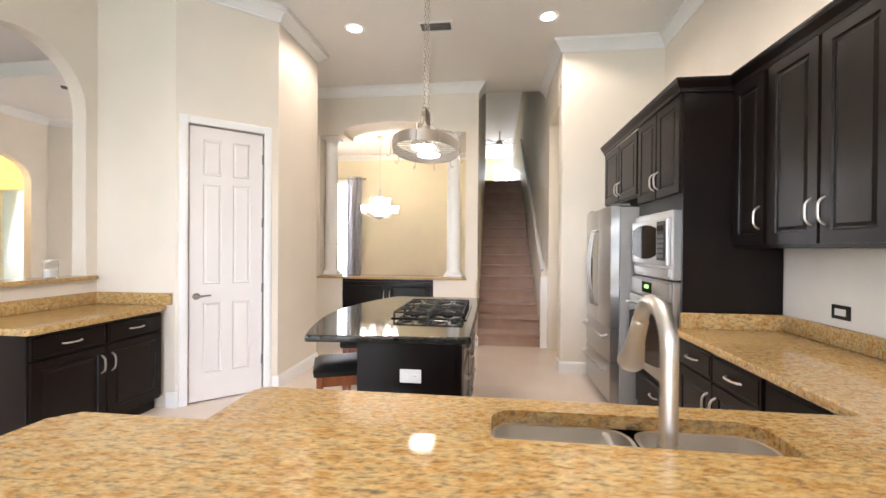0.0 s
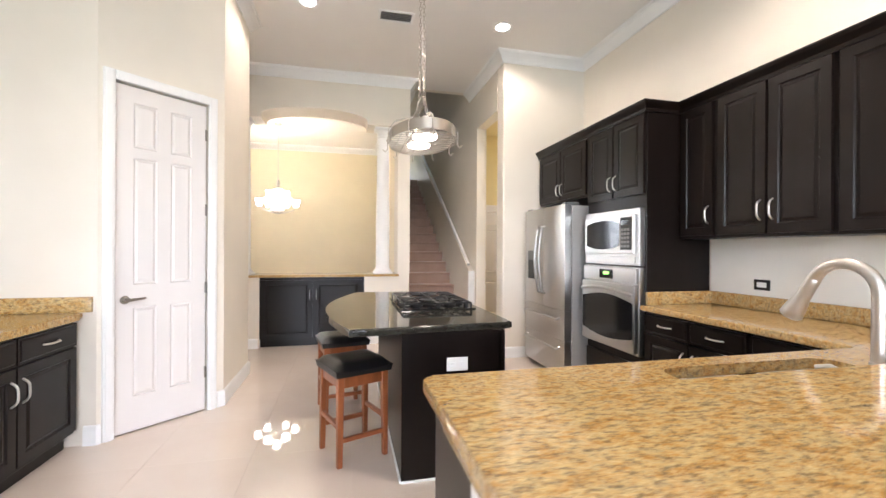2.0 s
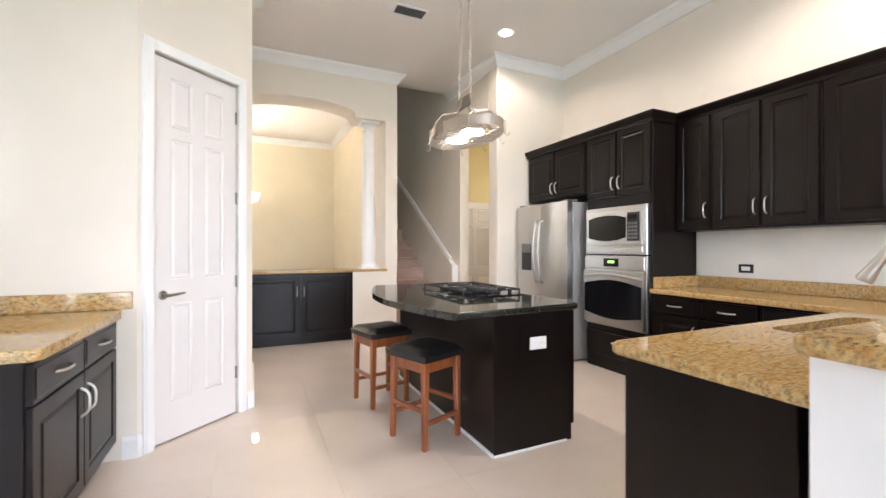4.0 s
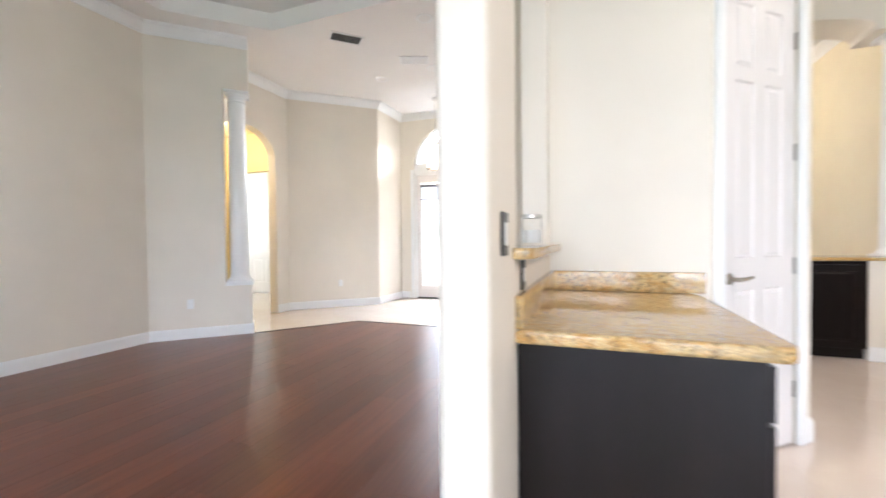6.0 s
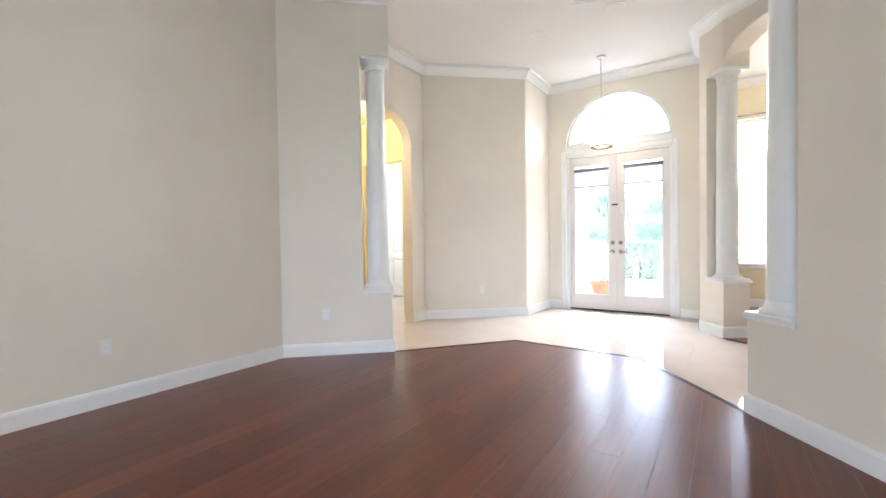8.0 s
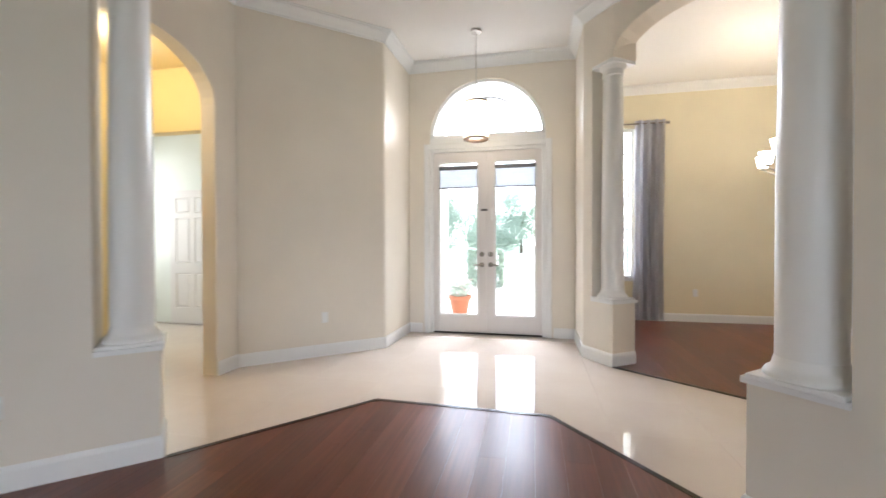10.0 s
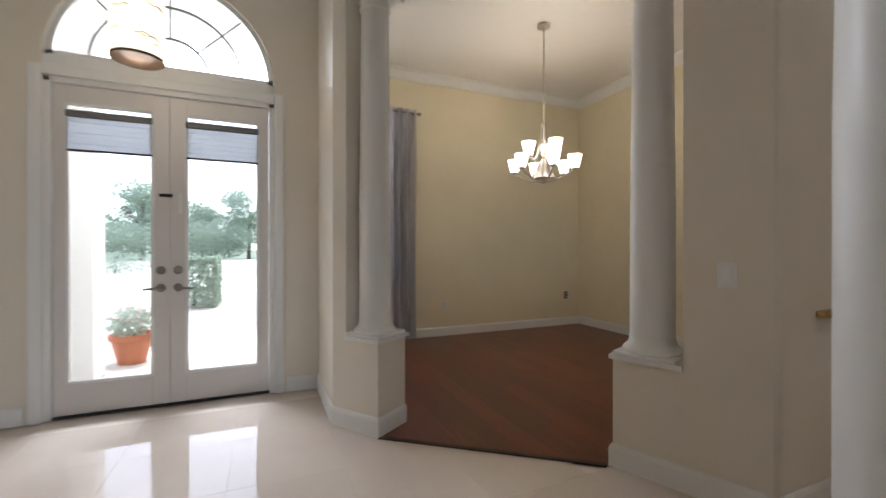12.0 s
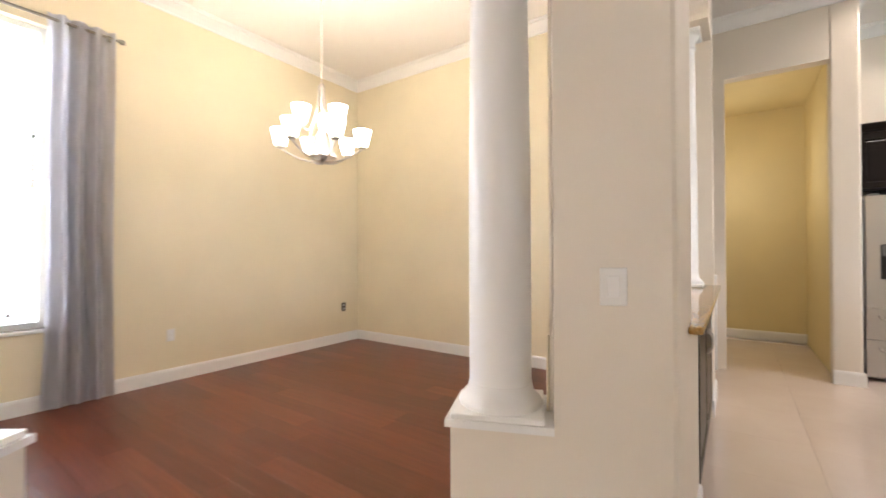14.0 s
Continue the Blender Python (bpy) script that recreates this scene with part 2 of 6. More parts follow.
def box(bm, x0, x1, y0, y1, z0, z1, bev=0.0, seg=1):
    r = bmesh.ops.create_cube(bm, size=1.0)
    vs = r["verts"]
    for v in vs:
        v.co = Vector((x0 + (v.co.x + 0.5) * (x1 - x0), y0 + (v.co.y + 0.5) * (y1 - y0), z0 + (v.co.z + 0.5) * (z1 - z0)))
    if bev:
        es = list({e for v in vs for e in v.link_edges})
        bmesh.ops.bevel(bm, geom=es, offset=bev, segments=seg, affect="EDGES", profile=0.5)
    return vs


def one_box(*a, **k):
    bm = bmesh.new()
    box(bm, *a, **k)
    return bm


def rounded(poly, r, seg=4):
    """A plan outline with its corners rounded. poly: (x, y) or (x, y, own radius)."""
    out, n = [], len(poly)
    for i, p in enumerate(poly):
        rr = p[2] if len(p) > 2 else r
        c = Vector(p[:2])
        a, b = Vector(poly[i - 1][:2]) - c, Vector(poly[(i + 1) % n][:2]) - c
        rr = min(rr, a.length * 0.45, b.length * 0.45)
        if rr < 1e-4:
            out.append(c)
            continue
        a0, b0 = c + a.normalized() * rr, c + b.normalized() * rr
        for k in range(seg + 1):
            t = k / seg
            out.append((1 - t) ** 2 * a0 + 2 * t * (1 - t) * c + t * t * b0)
    return out


def prism(bm, poly, z0, z1):
    lo = [bm.verts.new((p[0], p[1], z0)) for p in poly]
    hi = [bm.verts.new((p[0], p[1], z1)) for p in poly]
    n = len(poly)
    bm.faces.new(lo[::-1])
    bm.faces.new(hi)
    for i in range(n):
        bm.faces.new((lo[i], lo[(i + 1) % n], hi[(i + 1) % n], hi[i]))


def slab(bm, poly, m, t):
    """A plate: outline (u, w) in the plane of m's x and z, thick t along m's y."""
    lo = [bm.verts.new(m @ Vector((u, 0, w))) for u, w in poly]
    hi = [bm.verts.new(m @ Vector((u, t, w))) for u, w in poly]
    n = len(poly)
    bm.faces.new(lo)
    bm.faces.new(hi[::-1])
    for i in range(n):
        bm.faces.new((lo[i], hi[i], hi[(i + 1) % n], lo[(i + 1) % n]))


def along(p0, p1):
    """The pose whose x runs from p0 to p1 in plan; its y is to the left of that way."""
    d = Vector((p1[0] - p0[0], p1[1] - p0[1], 0))
    return Matrix.Translation((p0[0], p0[1], 0)) @ Matrix.Rotation(math.atan2(d.y, d.x), 4, "Z"), d.length


def wall(bm, p0, p1, t, z0, z1, holes=()):
    """A wall from p0 to p1, thick t to the left. holes: (u0, u1, sill, head, rise): rise > 0 gives an arched head."""
    m, length = along(p0, p1)
    u = 0.0
    for u0, u1, sill, head, rise in sorted(holes):
        if u0 > u + 0.004:
            slab(bm, [(u, z0), (u0, z0), (u0, z1), (u, z1)], m, t)
        if sill > z0 + 1e-4:
            slab(bm, [(u0, z0), (u1, z0), (u1, sill), (u0, sill)], m, t)
        if rise > 0:
            n = 20
            arc = [((u0 + u1) / 2 - (u1 - u0) / 2 * math.cos(math.pi * k / n), head + rise * math.sin(math.pi * k / n)) for k in range(n + 1)]
            slab(bm, arc + [(u1, z1), (u0, z1)], m, t)
        elif head < z1 - 1e-4:
            slab(bm, [(u0, head), (u1, head), (u1, z1), (u0, z1)], m, t)
        u = u1
    if length > u + 0.004:
        slab(bm, [(u, z0), (length, z0), (length, z1), (u, z1)], m, t)
    bmesh.ops.remove_doubles(bm, verts=bm.verts[:], dist=1e-5)


def carve(ob, b):
    """Cuts the shape b out of ob for good."""
    c = new("cutter", finish("cutter", b, ob.data.materials[0]))
    md = ob.modifiers.new("cut", "BOOLEAN")
    md.object, md.solver, md.operation = c, "EXACT", "DIFFERENCE"
    bpy.context.view_layer.update()
    made = bpy.data.meshes.new_from_object(ob.evaluated_get(bpy.context.evaluated_depsgraph_get()))
    ob.modifiers.clear()
    ob.data = made
    bpy.data.objects.remove(c)


def sweep(bm, pts, profile, closed=False):
    """profile (out, z) carried along the plan line pts; out is to the right of the way."""
    n = len(pts)
    rings = []
    for i, p in enumerate(pts):
        p = Vector(p[:2])
        dirs = []
        if i > 0 or closed:
            dirs.append((p - Vector(pts[i - 1][:2])).normalized())
        if i < n - 1 or closed:
            dirs.append((Vector(pts[(i + 1) % n][:2]) - p).normalized())
        nrm = [Vector((d.y, -d.x)) for d in dirs]
        if len(nrm) == 2:
            s = nrm[0] + nrm[1]
            s = s / max(0.3, 1 + nrm[0].dot(nrm[1]))
        else:
            s = nrm[0]
        rings.append([bm.verts.new((p.x + s.x * o, p.y + s.y * o, z)) for o, z in profile])
    k = len(profile)
    for i in range(n if closed else n - 1):
        a, b = rings[i], rings[(i + 1) % n]
        for j in range(k):
            bm.faces.new((a[j], b[j], b[(j + 1) % k], a[(j + 1) % k]))
    if not closed:
        bm.faces.new(rings[0])
        bm.faces.new(rings[-1][::-1])


def tube(bm, pts, r, n=8, closed=False):
    pts = [Vector(p) for p in pts]
    rings, side = [], None
    for i, p in enumerate(pts):
        a = pts[i - 1] if (i or closed) else p
        b = pts[(i + 1) % len(pts)] if (i < len(pts) - 1 or closed) else p
        d = (b - a).normalized()
        if side is None:
            side = d.orthogonal().normalized()
        side = (side - d * side.dot(d)).normalized()
        up = d.cross(side)
        rr = r[i] if isinstance(r, (list, tuple)) else r
        rings.append([bm.verts.new(p + rr * (math.cos(2 * math.pi * k / n) * side + math.sin(2 * math.pi * k / n) * up)) for k in range(n)])
    for i in range(len(pts) if closed else len(pts) - 1):
        a, b = rings[i], rings[(i + 1) % len(pts)]
        for k in range(n):
            bm.faces.new((a[k], a[(k + 1) % n], b[(k + 1) % n], b[k]))
    if not closed:
        bm.faces.new(rings[0][::-1])
        bm.faces.new(rings[-1])


def lathe(bm, prof, n=24, cx=0.0, cy=0.0):
    """prof: (radius, z) from bottom to top; closed at both ends."""
    rings = [[bm.verts.new((cx + r * math.cos(2 * math.pi * k / n), cy + r * math.sin(2 * math.pi * k / n), z)) for k in range(n)] for r, z in prof]
    for a, b in zip(rings, rings[1:]):
        for k in range(n):
            bm.faces.new((a[k], a[(k + 1) % n], b[(k + 1) % n], b[k]))
    bm.faces.new(rings[0][::-1])
    bm.faces.new(rings[-1])


def panelled(bm, w, h, t, xs, zs, panels, steps):
    """A slab w wide, h high; its front at y = 0 faces -y, cut on the lines xs and zs; the cells named in panels are inset by steps (width, depth)."""
    X, Z = [0.0] + list(xs) + [w], [0.0] + list(zs) + [h]
    grid = [[bm.verts.new((x, 0, z)) for x in X] for z in Z]
    faces = {}
    for j in range(len(Z) - 1):
        for i in range(len(X) - 1):
            faces[(i, j)] = bm.faces.new((grid[j][i], grid[j][i + 1], grid[j + 1][i + 1], grid[j + 1][i]))
    back = [bm.verts.new(p) for p in ((0, t, 0), (w, t, 0), (w, t, h), (0, t, h))]
    bm.faces.new(back[::-1])
    bm.faces.new([grid[0][i] for i in range(len(X))][::-1] + [back[0], back[1]])
    bm.faces.new([grid[-1][i] for i in range(len(X))] + [back[2], back[3]])
    bm.faces.new([grid[j][0] for j in range(len(Z))] + [back[3], back[0]])
    bm.faces.new([grid[j][-1] for j in range(len(Z))][::-1] + [back[1], back[2]])
    bm.normal_update()
    for key in panels:
        f = faces[key]
        for width, depth in steps:
            f.normal_update()
            bmesh.ops.inset_individual(bm, faces=[f], thickness=width, depth=0.0)
            for v in f.verts:
                v.co.y -= depth


def bow_pull(length, rise=0.03, r=0.0062, upright=True):
    bm = bmesh.new()
    pts = []
    for k in range(11):
        s = -1 + 2 * k / 10
        q = (s * length / 2, -rise * (1 - s ** 4) - 0.002, 0)
        pts.append((0, q[1], q[0]) if upright else q)
    pts = [(pts[0][0], 0.004, pts[0][2])] + pts + [(pts[-1][0], 0.004, pts[-1][2])]
    tube(bm, pts, r, 8)
    return bm


def cabinet_front(parent, name, x, z, w, h, y=0.0, pull="", pull_x=0.5, pull_z=0.5):
    """A raised-panel door or drawer front under a cabinet, with its bow pull."""
    bm = bmesh.new()
    if name == "door":
        fr = 0.058
        panelled(bm, w, h, 0.02, (fr, w - fr), (fr, h - fr), [(1, 1)], [(0.008, -0.008), (0.012, 0.0), (0.022, 0.007)])
    else:
        panelled(bm, w, h, 0.02, (0.014, w - 0.014), (0.014, h - 0.014), [(1, 1)], [(0.006, 0.004)])
    d = part(name, bm, ESP, parent, m=pose(x, y, z))
    if pull:
        part("handle", bow_pull(0.128, upright=pull == "v"), NICKEL, d, "satin nickel bow handle", True, pose(pull_x, 0, pull_z))
    return d


# ---- large structure ----
H = 3.68
WALL_D = painted("straw_wall_paint", (0.82, 0.745, 0.56), 0.55)
BACKSPLASH_PAINT = painted("unpainted_plaster", (0.80, 0.79, 0.74), 0.7, 0.12)

bm = bmesh.new()
prism(bm, [(2.245, -3.6), (2.4, -3.6), (2.4, 5.14), (2.245, 5.14)], 0, H)
structure("wall_east", bm, WALL, "cream painted kitchen wall behind the dark cabinets")
bm = bmesh.new()
prism(bm, rounded([(1.165, 4.99, 0.025), (2.245, 4.99, 0), (2.245, 5.14, 0), (1.31, 5.14, 0), (1.31, 5.2, 0.02), (1.165, 5.2, 0.02)], 0), 0, H)
wall(bm, (1.165, 20.2), (1.165, 5.2), 0.145, 0, H, [(14.18, 15.0, 0, 3.05, 0)])
structure("wall_stair_side", bm, WALL, "cream wall beside the stairs with a tall hall opening")
bm = bmesh.new()
prism(bm, [(1.165, 6.45), (1.31, 6.45), (1.31, 20.2), (1.165, 20.2)], H, 5.6)
prism(bm, [(0.08, 6.45), (0.2, 6.45), (0.2, 11.2), (0.08, 11.2)], H, 5.6)
prism(bm, [(-2.6, 11.2), (0.2, 11.2), (0.2, 11.35), (-2.6, 11.35)], 2.9, 5.6)
prism(bm, [(0.08, 6.36), (1.31, 6.36), (1.31, 6.45), (0.08, 6.45)], H, 5.6)
structure("wall_stairwell_upper", bm, WALL, "cream upper walls of the stairwell")
bm = bmesh.new()
wall(bm, (-2.6, 20.2), (1.31, 20.2), 0.15, 2.9, 5.6, [(3.0, 3.75, 3.9, 5.15, 0)])
prism(bm, [(-2.6, 11.35), (-2.45, 11.35), (-2.45, 20.2), (-2.6, 20.2)], 2.9, 5.6)
structure("wall_upstairs", bm, WALL_G, "pale green upstairs room wall with a bright window")
bm = bmesh.new()
box(bm, -2.6, 1.31, 6.4, 20.4, 5.6, 6.0)
structure("ceiling_upstairs", bm, CEIL, "white ceiling above the stairwell and upstairs room", "ceiling")
bm = bmesh.new()
box(bm, -2.6, 1.165, 10.85, 20.2, 2.93, 3.05)
structure("floor_upstairs", bm, CARPET, "taupe carpeted upstairs landing floor", "floor")

# hall behind the tall opening
bm = bmesh.new()
prism(bm, [(1.312, 5.02), (3.3, 5.02), (3.3, 5.16), (1.312, 5.16)], 0, 3.2)
prism(bm, [(3.2, 5.14), (3.35, 5.14), (3.35, 7.0), (3.2, 7.0)], 0, 3.2)
prism(bm, [(1.31, 6.85), (3.2, 6.85), (3.2, 7.0), (1.31, 7.0)], 0, 3.2)
structure("wall_hall", bm, WALL_Y, "warm yellow painted back hall walls")
structure("ceiling_hall", one_box(1.31, 3.3, 5.1, 7.0, 3.2, 3.3), WALL_Y, "warm yellow ceiling of the back hall", "ceiling")

# wall with the columned serving arch
AY, AB = 6.09, 6.51   # front and back of the serving wall
bm = bmesh.new()
prism(bm, [(-2.12, AY), (-1.77, AY), (-1.77, AB), (-2.12, AB)], 0, 0.925)
prism(bm, rounded([(-2.612, AY + 0.045, 0.0), (-2.602, AY + 0.016, 0.0), (-2.590, AY + 0.004, 0.0), (-2.57, AY, 0.0), (-2.12, AY, 0), (-2.12, AB, 0), (-2.612, AB, 0)], 0), 0, H)
prism(bm, rounded([(-0.425, AY, 0), (0.2, AY, 0.03), (0.2, AB, 0), (-0.425, AB, 0)], 0), 0, 0.925)
prism(bm, [(-1.77, AB - 0.02), (-0.425, AB - 0.02), (-0.425, AB), (-1.77, AB)], 0, 0.925)
m, _ = along((-2.62, AY), (0.2, AY))
DEEP = AB - AY
slab(bm, [(2.65, 0.925), (2.82, 0.925), (2.82, H), (2.65, H)], m, DEEP)
# header over the two columns, stepping up to a flat arch
slab(bm, [(0.501, 3.02), (0.86, 3.02), (0.86, H), (0.501, H)], m, DEEP)
slab(bm, [(2.23, 3.02), (2.65, 3.02), (2.65, H), (2.23, H)], m, DEEP)
arc = [(1.545 - 0.685 * math.cos(math.pi * k / 20), 3.06 + 0.13 * math.sin(math.pi * k / 20)) for k in range(21)]
slab(bm, arc + [(2.23, H), (0.86, H)], m, DEEP)
structure("wall_serving_arch", bm, WALL, "cream wall with a flat-arched columned serving opening")
bm = bmesh.new()
prism(bm, [(0.08, AB), (0.2, AB), (0.2, 11.2), (0.08, 11.2)], 0, H)
prism(bm, [(-2.62, AB + 0.002), (0.08, AB + 0.002), (0.08, AB + 0.01), (-2.62, AB + 0.01)], 0, 0.925)
structure("wall_dining_stair", bm, WALL_D, "straw coloured wall between dining room and stairs")

# dining room
bm = bmesh.new()
wall(bm, (-4.2, 10.4), (0.2, 10.4), 0.18, 0, H, [(0.22, 0.98, 0.65, 3.05, 0)])
structure("wall_dining_front", bm, WALL_D, "straw coloured dining wall with a tall blind-covered window")
bm = bmesh.new()
prism(bm, [(-4.16, 8.25), (-4.05, 8.1), (-4.05, 10.4), (-4.16, 10.4)], 0, H)
structure("wall_dining_left", bm, WALL_D, "straw coloured side wall of the dining room")
bm = bmesh.new()
wall(bm, (-4.03, 7.66), (-2.875, 6.78), 0.28, 3.05, H, [(0.0, 1.42, 3.05, 3.06, 0.36)])
structure("wall_dining_arch", bm, WALL, "cream header with a low arch between two columns")
PED = 0.62


def stub(name, p0, p1, t, u0, u1, label):
    """A wall end with a recess above a low pedestal, where a column stands."""
    b = bmesh.new()
    wall(b, p0, p1, t, 0, H, [(u0, u1, PED, 3.05, 0)])
    return structure(name, b, WALL, label)


stub("wall_column_dining_far", (-4.27, 8.0), (-4.03, 7.66), 0.30, 0.13, 0.416, "cream foyer wall end with a low column pedestal")
stub("wall_column_dining_near", (-2.875, 6.78), (-2.612, AY + 0.045), 0.30, 0.0, 0.36, "cream foyer wall with a light switch and column pedestal")
stub("wall_column_living_left", (-7.654, 4.523), (-6.865, 5.278), 0.30, 0.80, 1.092, "cream angled living room wall with a column pedestal")
stub("wall_column_living_right", (-3.89, 5.35), (-3.16, 4.47), 0.24, 0.0, 0.34, "cream angled wall with a column pedestal by the foyer")

# foyer
bm = bmesh.new()
wall(bm, (-6.47, 8.84), (-4.27, 8.84), 0.16, 0, H, [(0.29, 1.835, 0, 2.645, 0.7725)])
structure("wall_foyer_front", bm, WALL, "cream foyer wall round the double front door and arched transom")
bm = bmesh.new()
prism(bm, rounded([(-7.64, 6.88, 0), (-6.49, 7.925, 0.03), (-6.47, 9.0, 0), (-6.75, 9.0, 0), (-6.75, 8.03, 0), (-7.8, 7.08, 0)], 0), 0, H)
structure("wall_foyer_angled", bm, WALL, "cream angled foyer wall with rounded corner")
bm = bmesh.new()
prism(bm, [(-4.27, 8.0), (-4.165, 8.25), (-4.165, 10.4), (-4.27, 10.4)], 0, H)
structure("wall_foyer_right", bm, WALL, "cream side wall of the door alcove")
bm = bmesh.new()
wall(bm, (-7.65, 4.75), (-7.65, 6.98), 0.15, 0, H, [(0.62, 1.86, 0, 2.5, 0.42)])
structure("wall_hall_arch", bm, WALL, "cream foyer wall with a round-arched hall opening")
bm = bmesh.new()
prism(bm, [(-10.4, 4.6), (-7.8, 4.6), (-7.8, 4.75), (-10.4, 4.75)], 0, 3.1)
prism(bm, [(-9.3, 4.75), (-9.15, 4.75), (-9.15, 7.05), (-9.3, 7.05)], 0, 3.1)
wall(bm, (-9.3, 7.05), (-7.8, 7.05), 0.12, 0, 3.1, [(0.28, 1.11, 0, 2.42, 0)])
structure("wall_side_hall", bm, WALL_Y, "yellow painted side hall walls with a doorway")
bm = bmesh.new()
prism(bm, [(-11.2, 7.05), (-11.05, 7.05), (-11.05, 8.85), (-11.2, 8.85)], 0, 3.1)
prism(bm, [(-11.05, 8.7), (-7.85, 8.7), (-7.85, 8.85), (-11.05, 8.85)], 0, 3.1)
prism(bm, [(-8.0, 7.17), (-7.85, 7.17), (-7.85, 8.7), (-8.0, 8.7)], 0, 3.1)
prism(bm, [(-11.05, 7.05), (-9.31, 7.05), (-9.31, 7.17), (-11.05, 7.17)], 0, 3.1)
structure("wall_side_room", bm, painted("pale_aqua_paint", (0.80, 0.82, 0.77), 0.6), "pale room wall beyond the side hall")
structure("ceiling_side_hall", one_box(-11.2, -7.8, 4.6, 8.85, 3.1, 3.2), painted("yellow_hall_ceiling", (0.80, 0.68, 0.42), 0.8), "yellow tinted side hall ceiling", "ceiling")

# living room and the pass-through
bm = bmesh.new()
prism(bm, [(-7.8, 2.2), (-7.654, 2.2), (-7.654, 4.523), (-7.8, 4.523)], 0, H)
structure("wall_living_left", bm, WALL, "long cream living room wall")
bm = bmesh.new()
prism(bm, [(-7.654, 2.2), (-6.7, 1.25), (-6.8, 1.14), (-7.8, 2.14)], 0, H)
structure("wall_living_corner", bm, WALL, "cream angled corner wall of the living room")
bm = bmesh.new()
prism(bm, [(-6.8, 1.2), (-6.66, 1.29), (-6.66, -3.6), (-6.8, -3.6)], 0, H)
structure("wall_living_rear", bm, WALL, "cream rear side wall of the living room")
bm = bmesh.new()
wall(bm, (-3.03, 2.2), (-3.03, 4.62), 0.13, 0, H, [(0.26, 1.20, 1.09, 2.52, 0.47)])
prism(bm, rounded([(-3.16, 2.10, 0.035), (-3.03, 2.10, 0.035), (-3.03, 2.2, 0), (-3.16, 2.2, 0)], 0), 0, H)
structure("wall_pass_through", bm, WALL, "cream wall with an arched pass-through and granite ledge")
bm = bmesh.new()
wall(bm, (-3.03, 3.5), (-2.28, 3.5), 0.12, 0, H)
wall(bm, (-2.28, 3.5), (-1.66, 4.07), 0.12, 0, H, [(0.09, 0.715, 0, 2.455, 0)])
wall(bm, (-1.66, 4.07), (-1.66, 4.96), 0.12, 0, H)
wall(bm, (-1.78, 4.96), (-2.95, 4.96), 0.12, 0, H)
prism(bm, [(-3.03, 4.60), (-2.93, 4.60), (-2.93, 4.955), (-3.2, 4.955), (-3.2, 4.75)], 0, H)
structure("wall_pantry", bm, WALL, "cream walls of the angled corner pantry")
bm = bmesh.new()
wall(bm, (-6.8, -3.6), (2.4, -3.6), 0.15, 0, H, [(-0.25 + 0.9, 3.05 - 0.9, 0.1, 2.9, 0), (2.55, 4.85, 0.1, 2.9, 0), (5.45, 7.75, 0.1, 2.9, 0)])
bmesh.ops.translate(bm, verts=bm.verts[:], vec=(0, -0.15, 0))
structure("wall_garden", bm, WALL, "cream rear wall with wide garden windows")

bm = bmesh.new()
prism(bm, [(-8.0, -3.75), (2.4, -3.75), (2.4, 6.36), (0.08, 6.36), (0.08, 10.6), (-8.0, 10.6)], H, H + 0.4)
ceil = structure("ceiling", bm, CEIL, "smooth off-white ceiling with a shallow tray over the living room", "ceiling")
bm = bmesh.new()
prism(bm, [(-7.2, 1.9), (-6.3, 1.0), (-6.3, -3.0), (-3.6, -3.0), (-3.6, 4.3), (-4.35, 5.15), (-6.4, 5.2), (-7.2, 4.42)], H - 0.1, H + 0.2)
carve(ceil, bm)

# crown moulding
CROWN = [(0.0, H - 0.125), (0.014, H - 0.125), (0.018, H - 0.108), (0.045, H - 0.07), (0.075, H - 0.04), (0.092, H - 0.03), (0.096, H - 0.012), (0.108, H - 0.012), (0.108, H - 0.001), (0.0, H - 0.001)]
for pts in (
    [(1.165, 6.40), (1.165, 4.99), (2.245, 4.99), (2.245, -3.6)],
    [(-7.654, 2.2), (-7.654, 4.523), (-6.865, 5.278)],
    [(-7.65, 5.1), (-7.65, 6.88), (-6.49, 7.925), (-6.47, 8.84), (-4.27, 8.84), (-4.27, 8.0), (-4.03, 7.66), (-2.875, 6.78), (-2.612, AY + 0.045), (-2.565, AY), (0.2, AY), (0.2, 6.36)],
    [(-3.89, 5.35), (-3.16, 4.47), (-3.16, 2.10), (-3.03, 2.10), (-3.03, 3.5), (-2.28, 3.5), (-1.66, 4.07), (-1.66, 4.96), (-2.85, 4.96)],
    [(-4.05, 8.15), (-4.05, 10.4), (0.08, 10.4), (0.08, 6.525), (-2.4, 6.525)],
):
    bm = bmesh.new()
    sweep(bm, pts, CROWN)
    structure("crown_moulding", bm, TRIM, "white painted crown moulding under the ceiling", "trim")

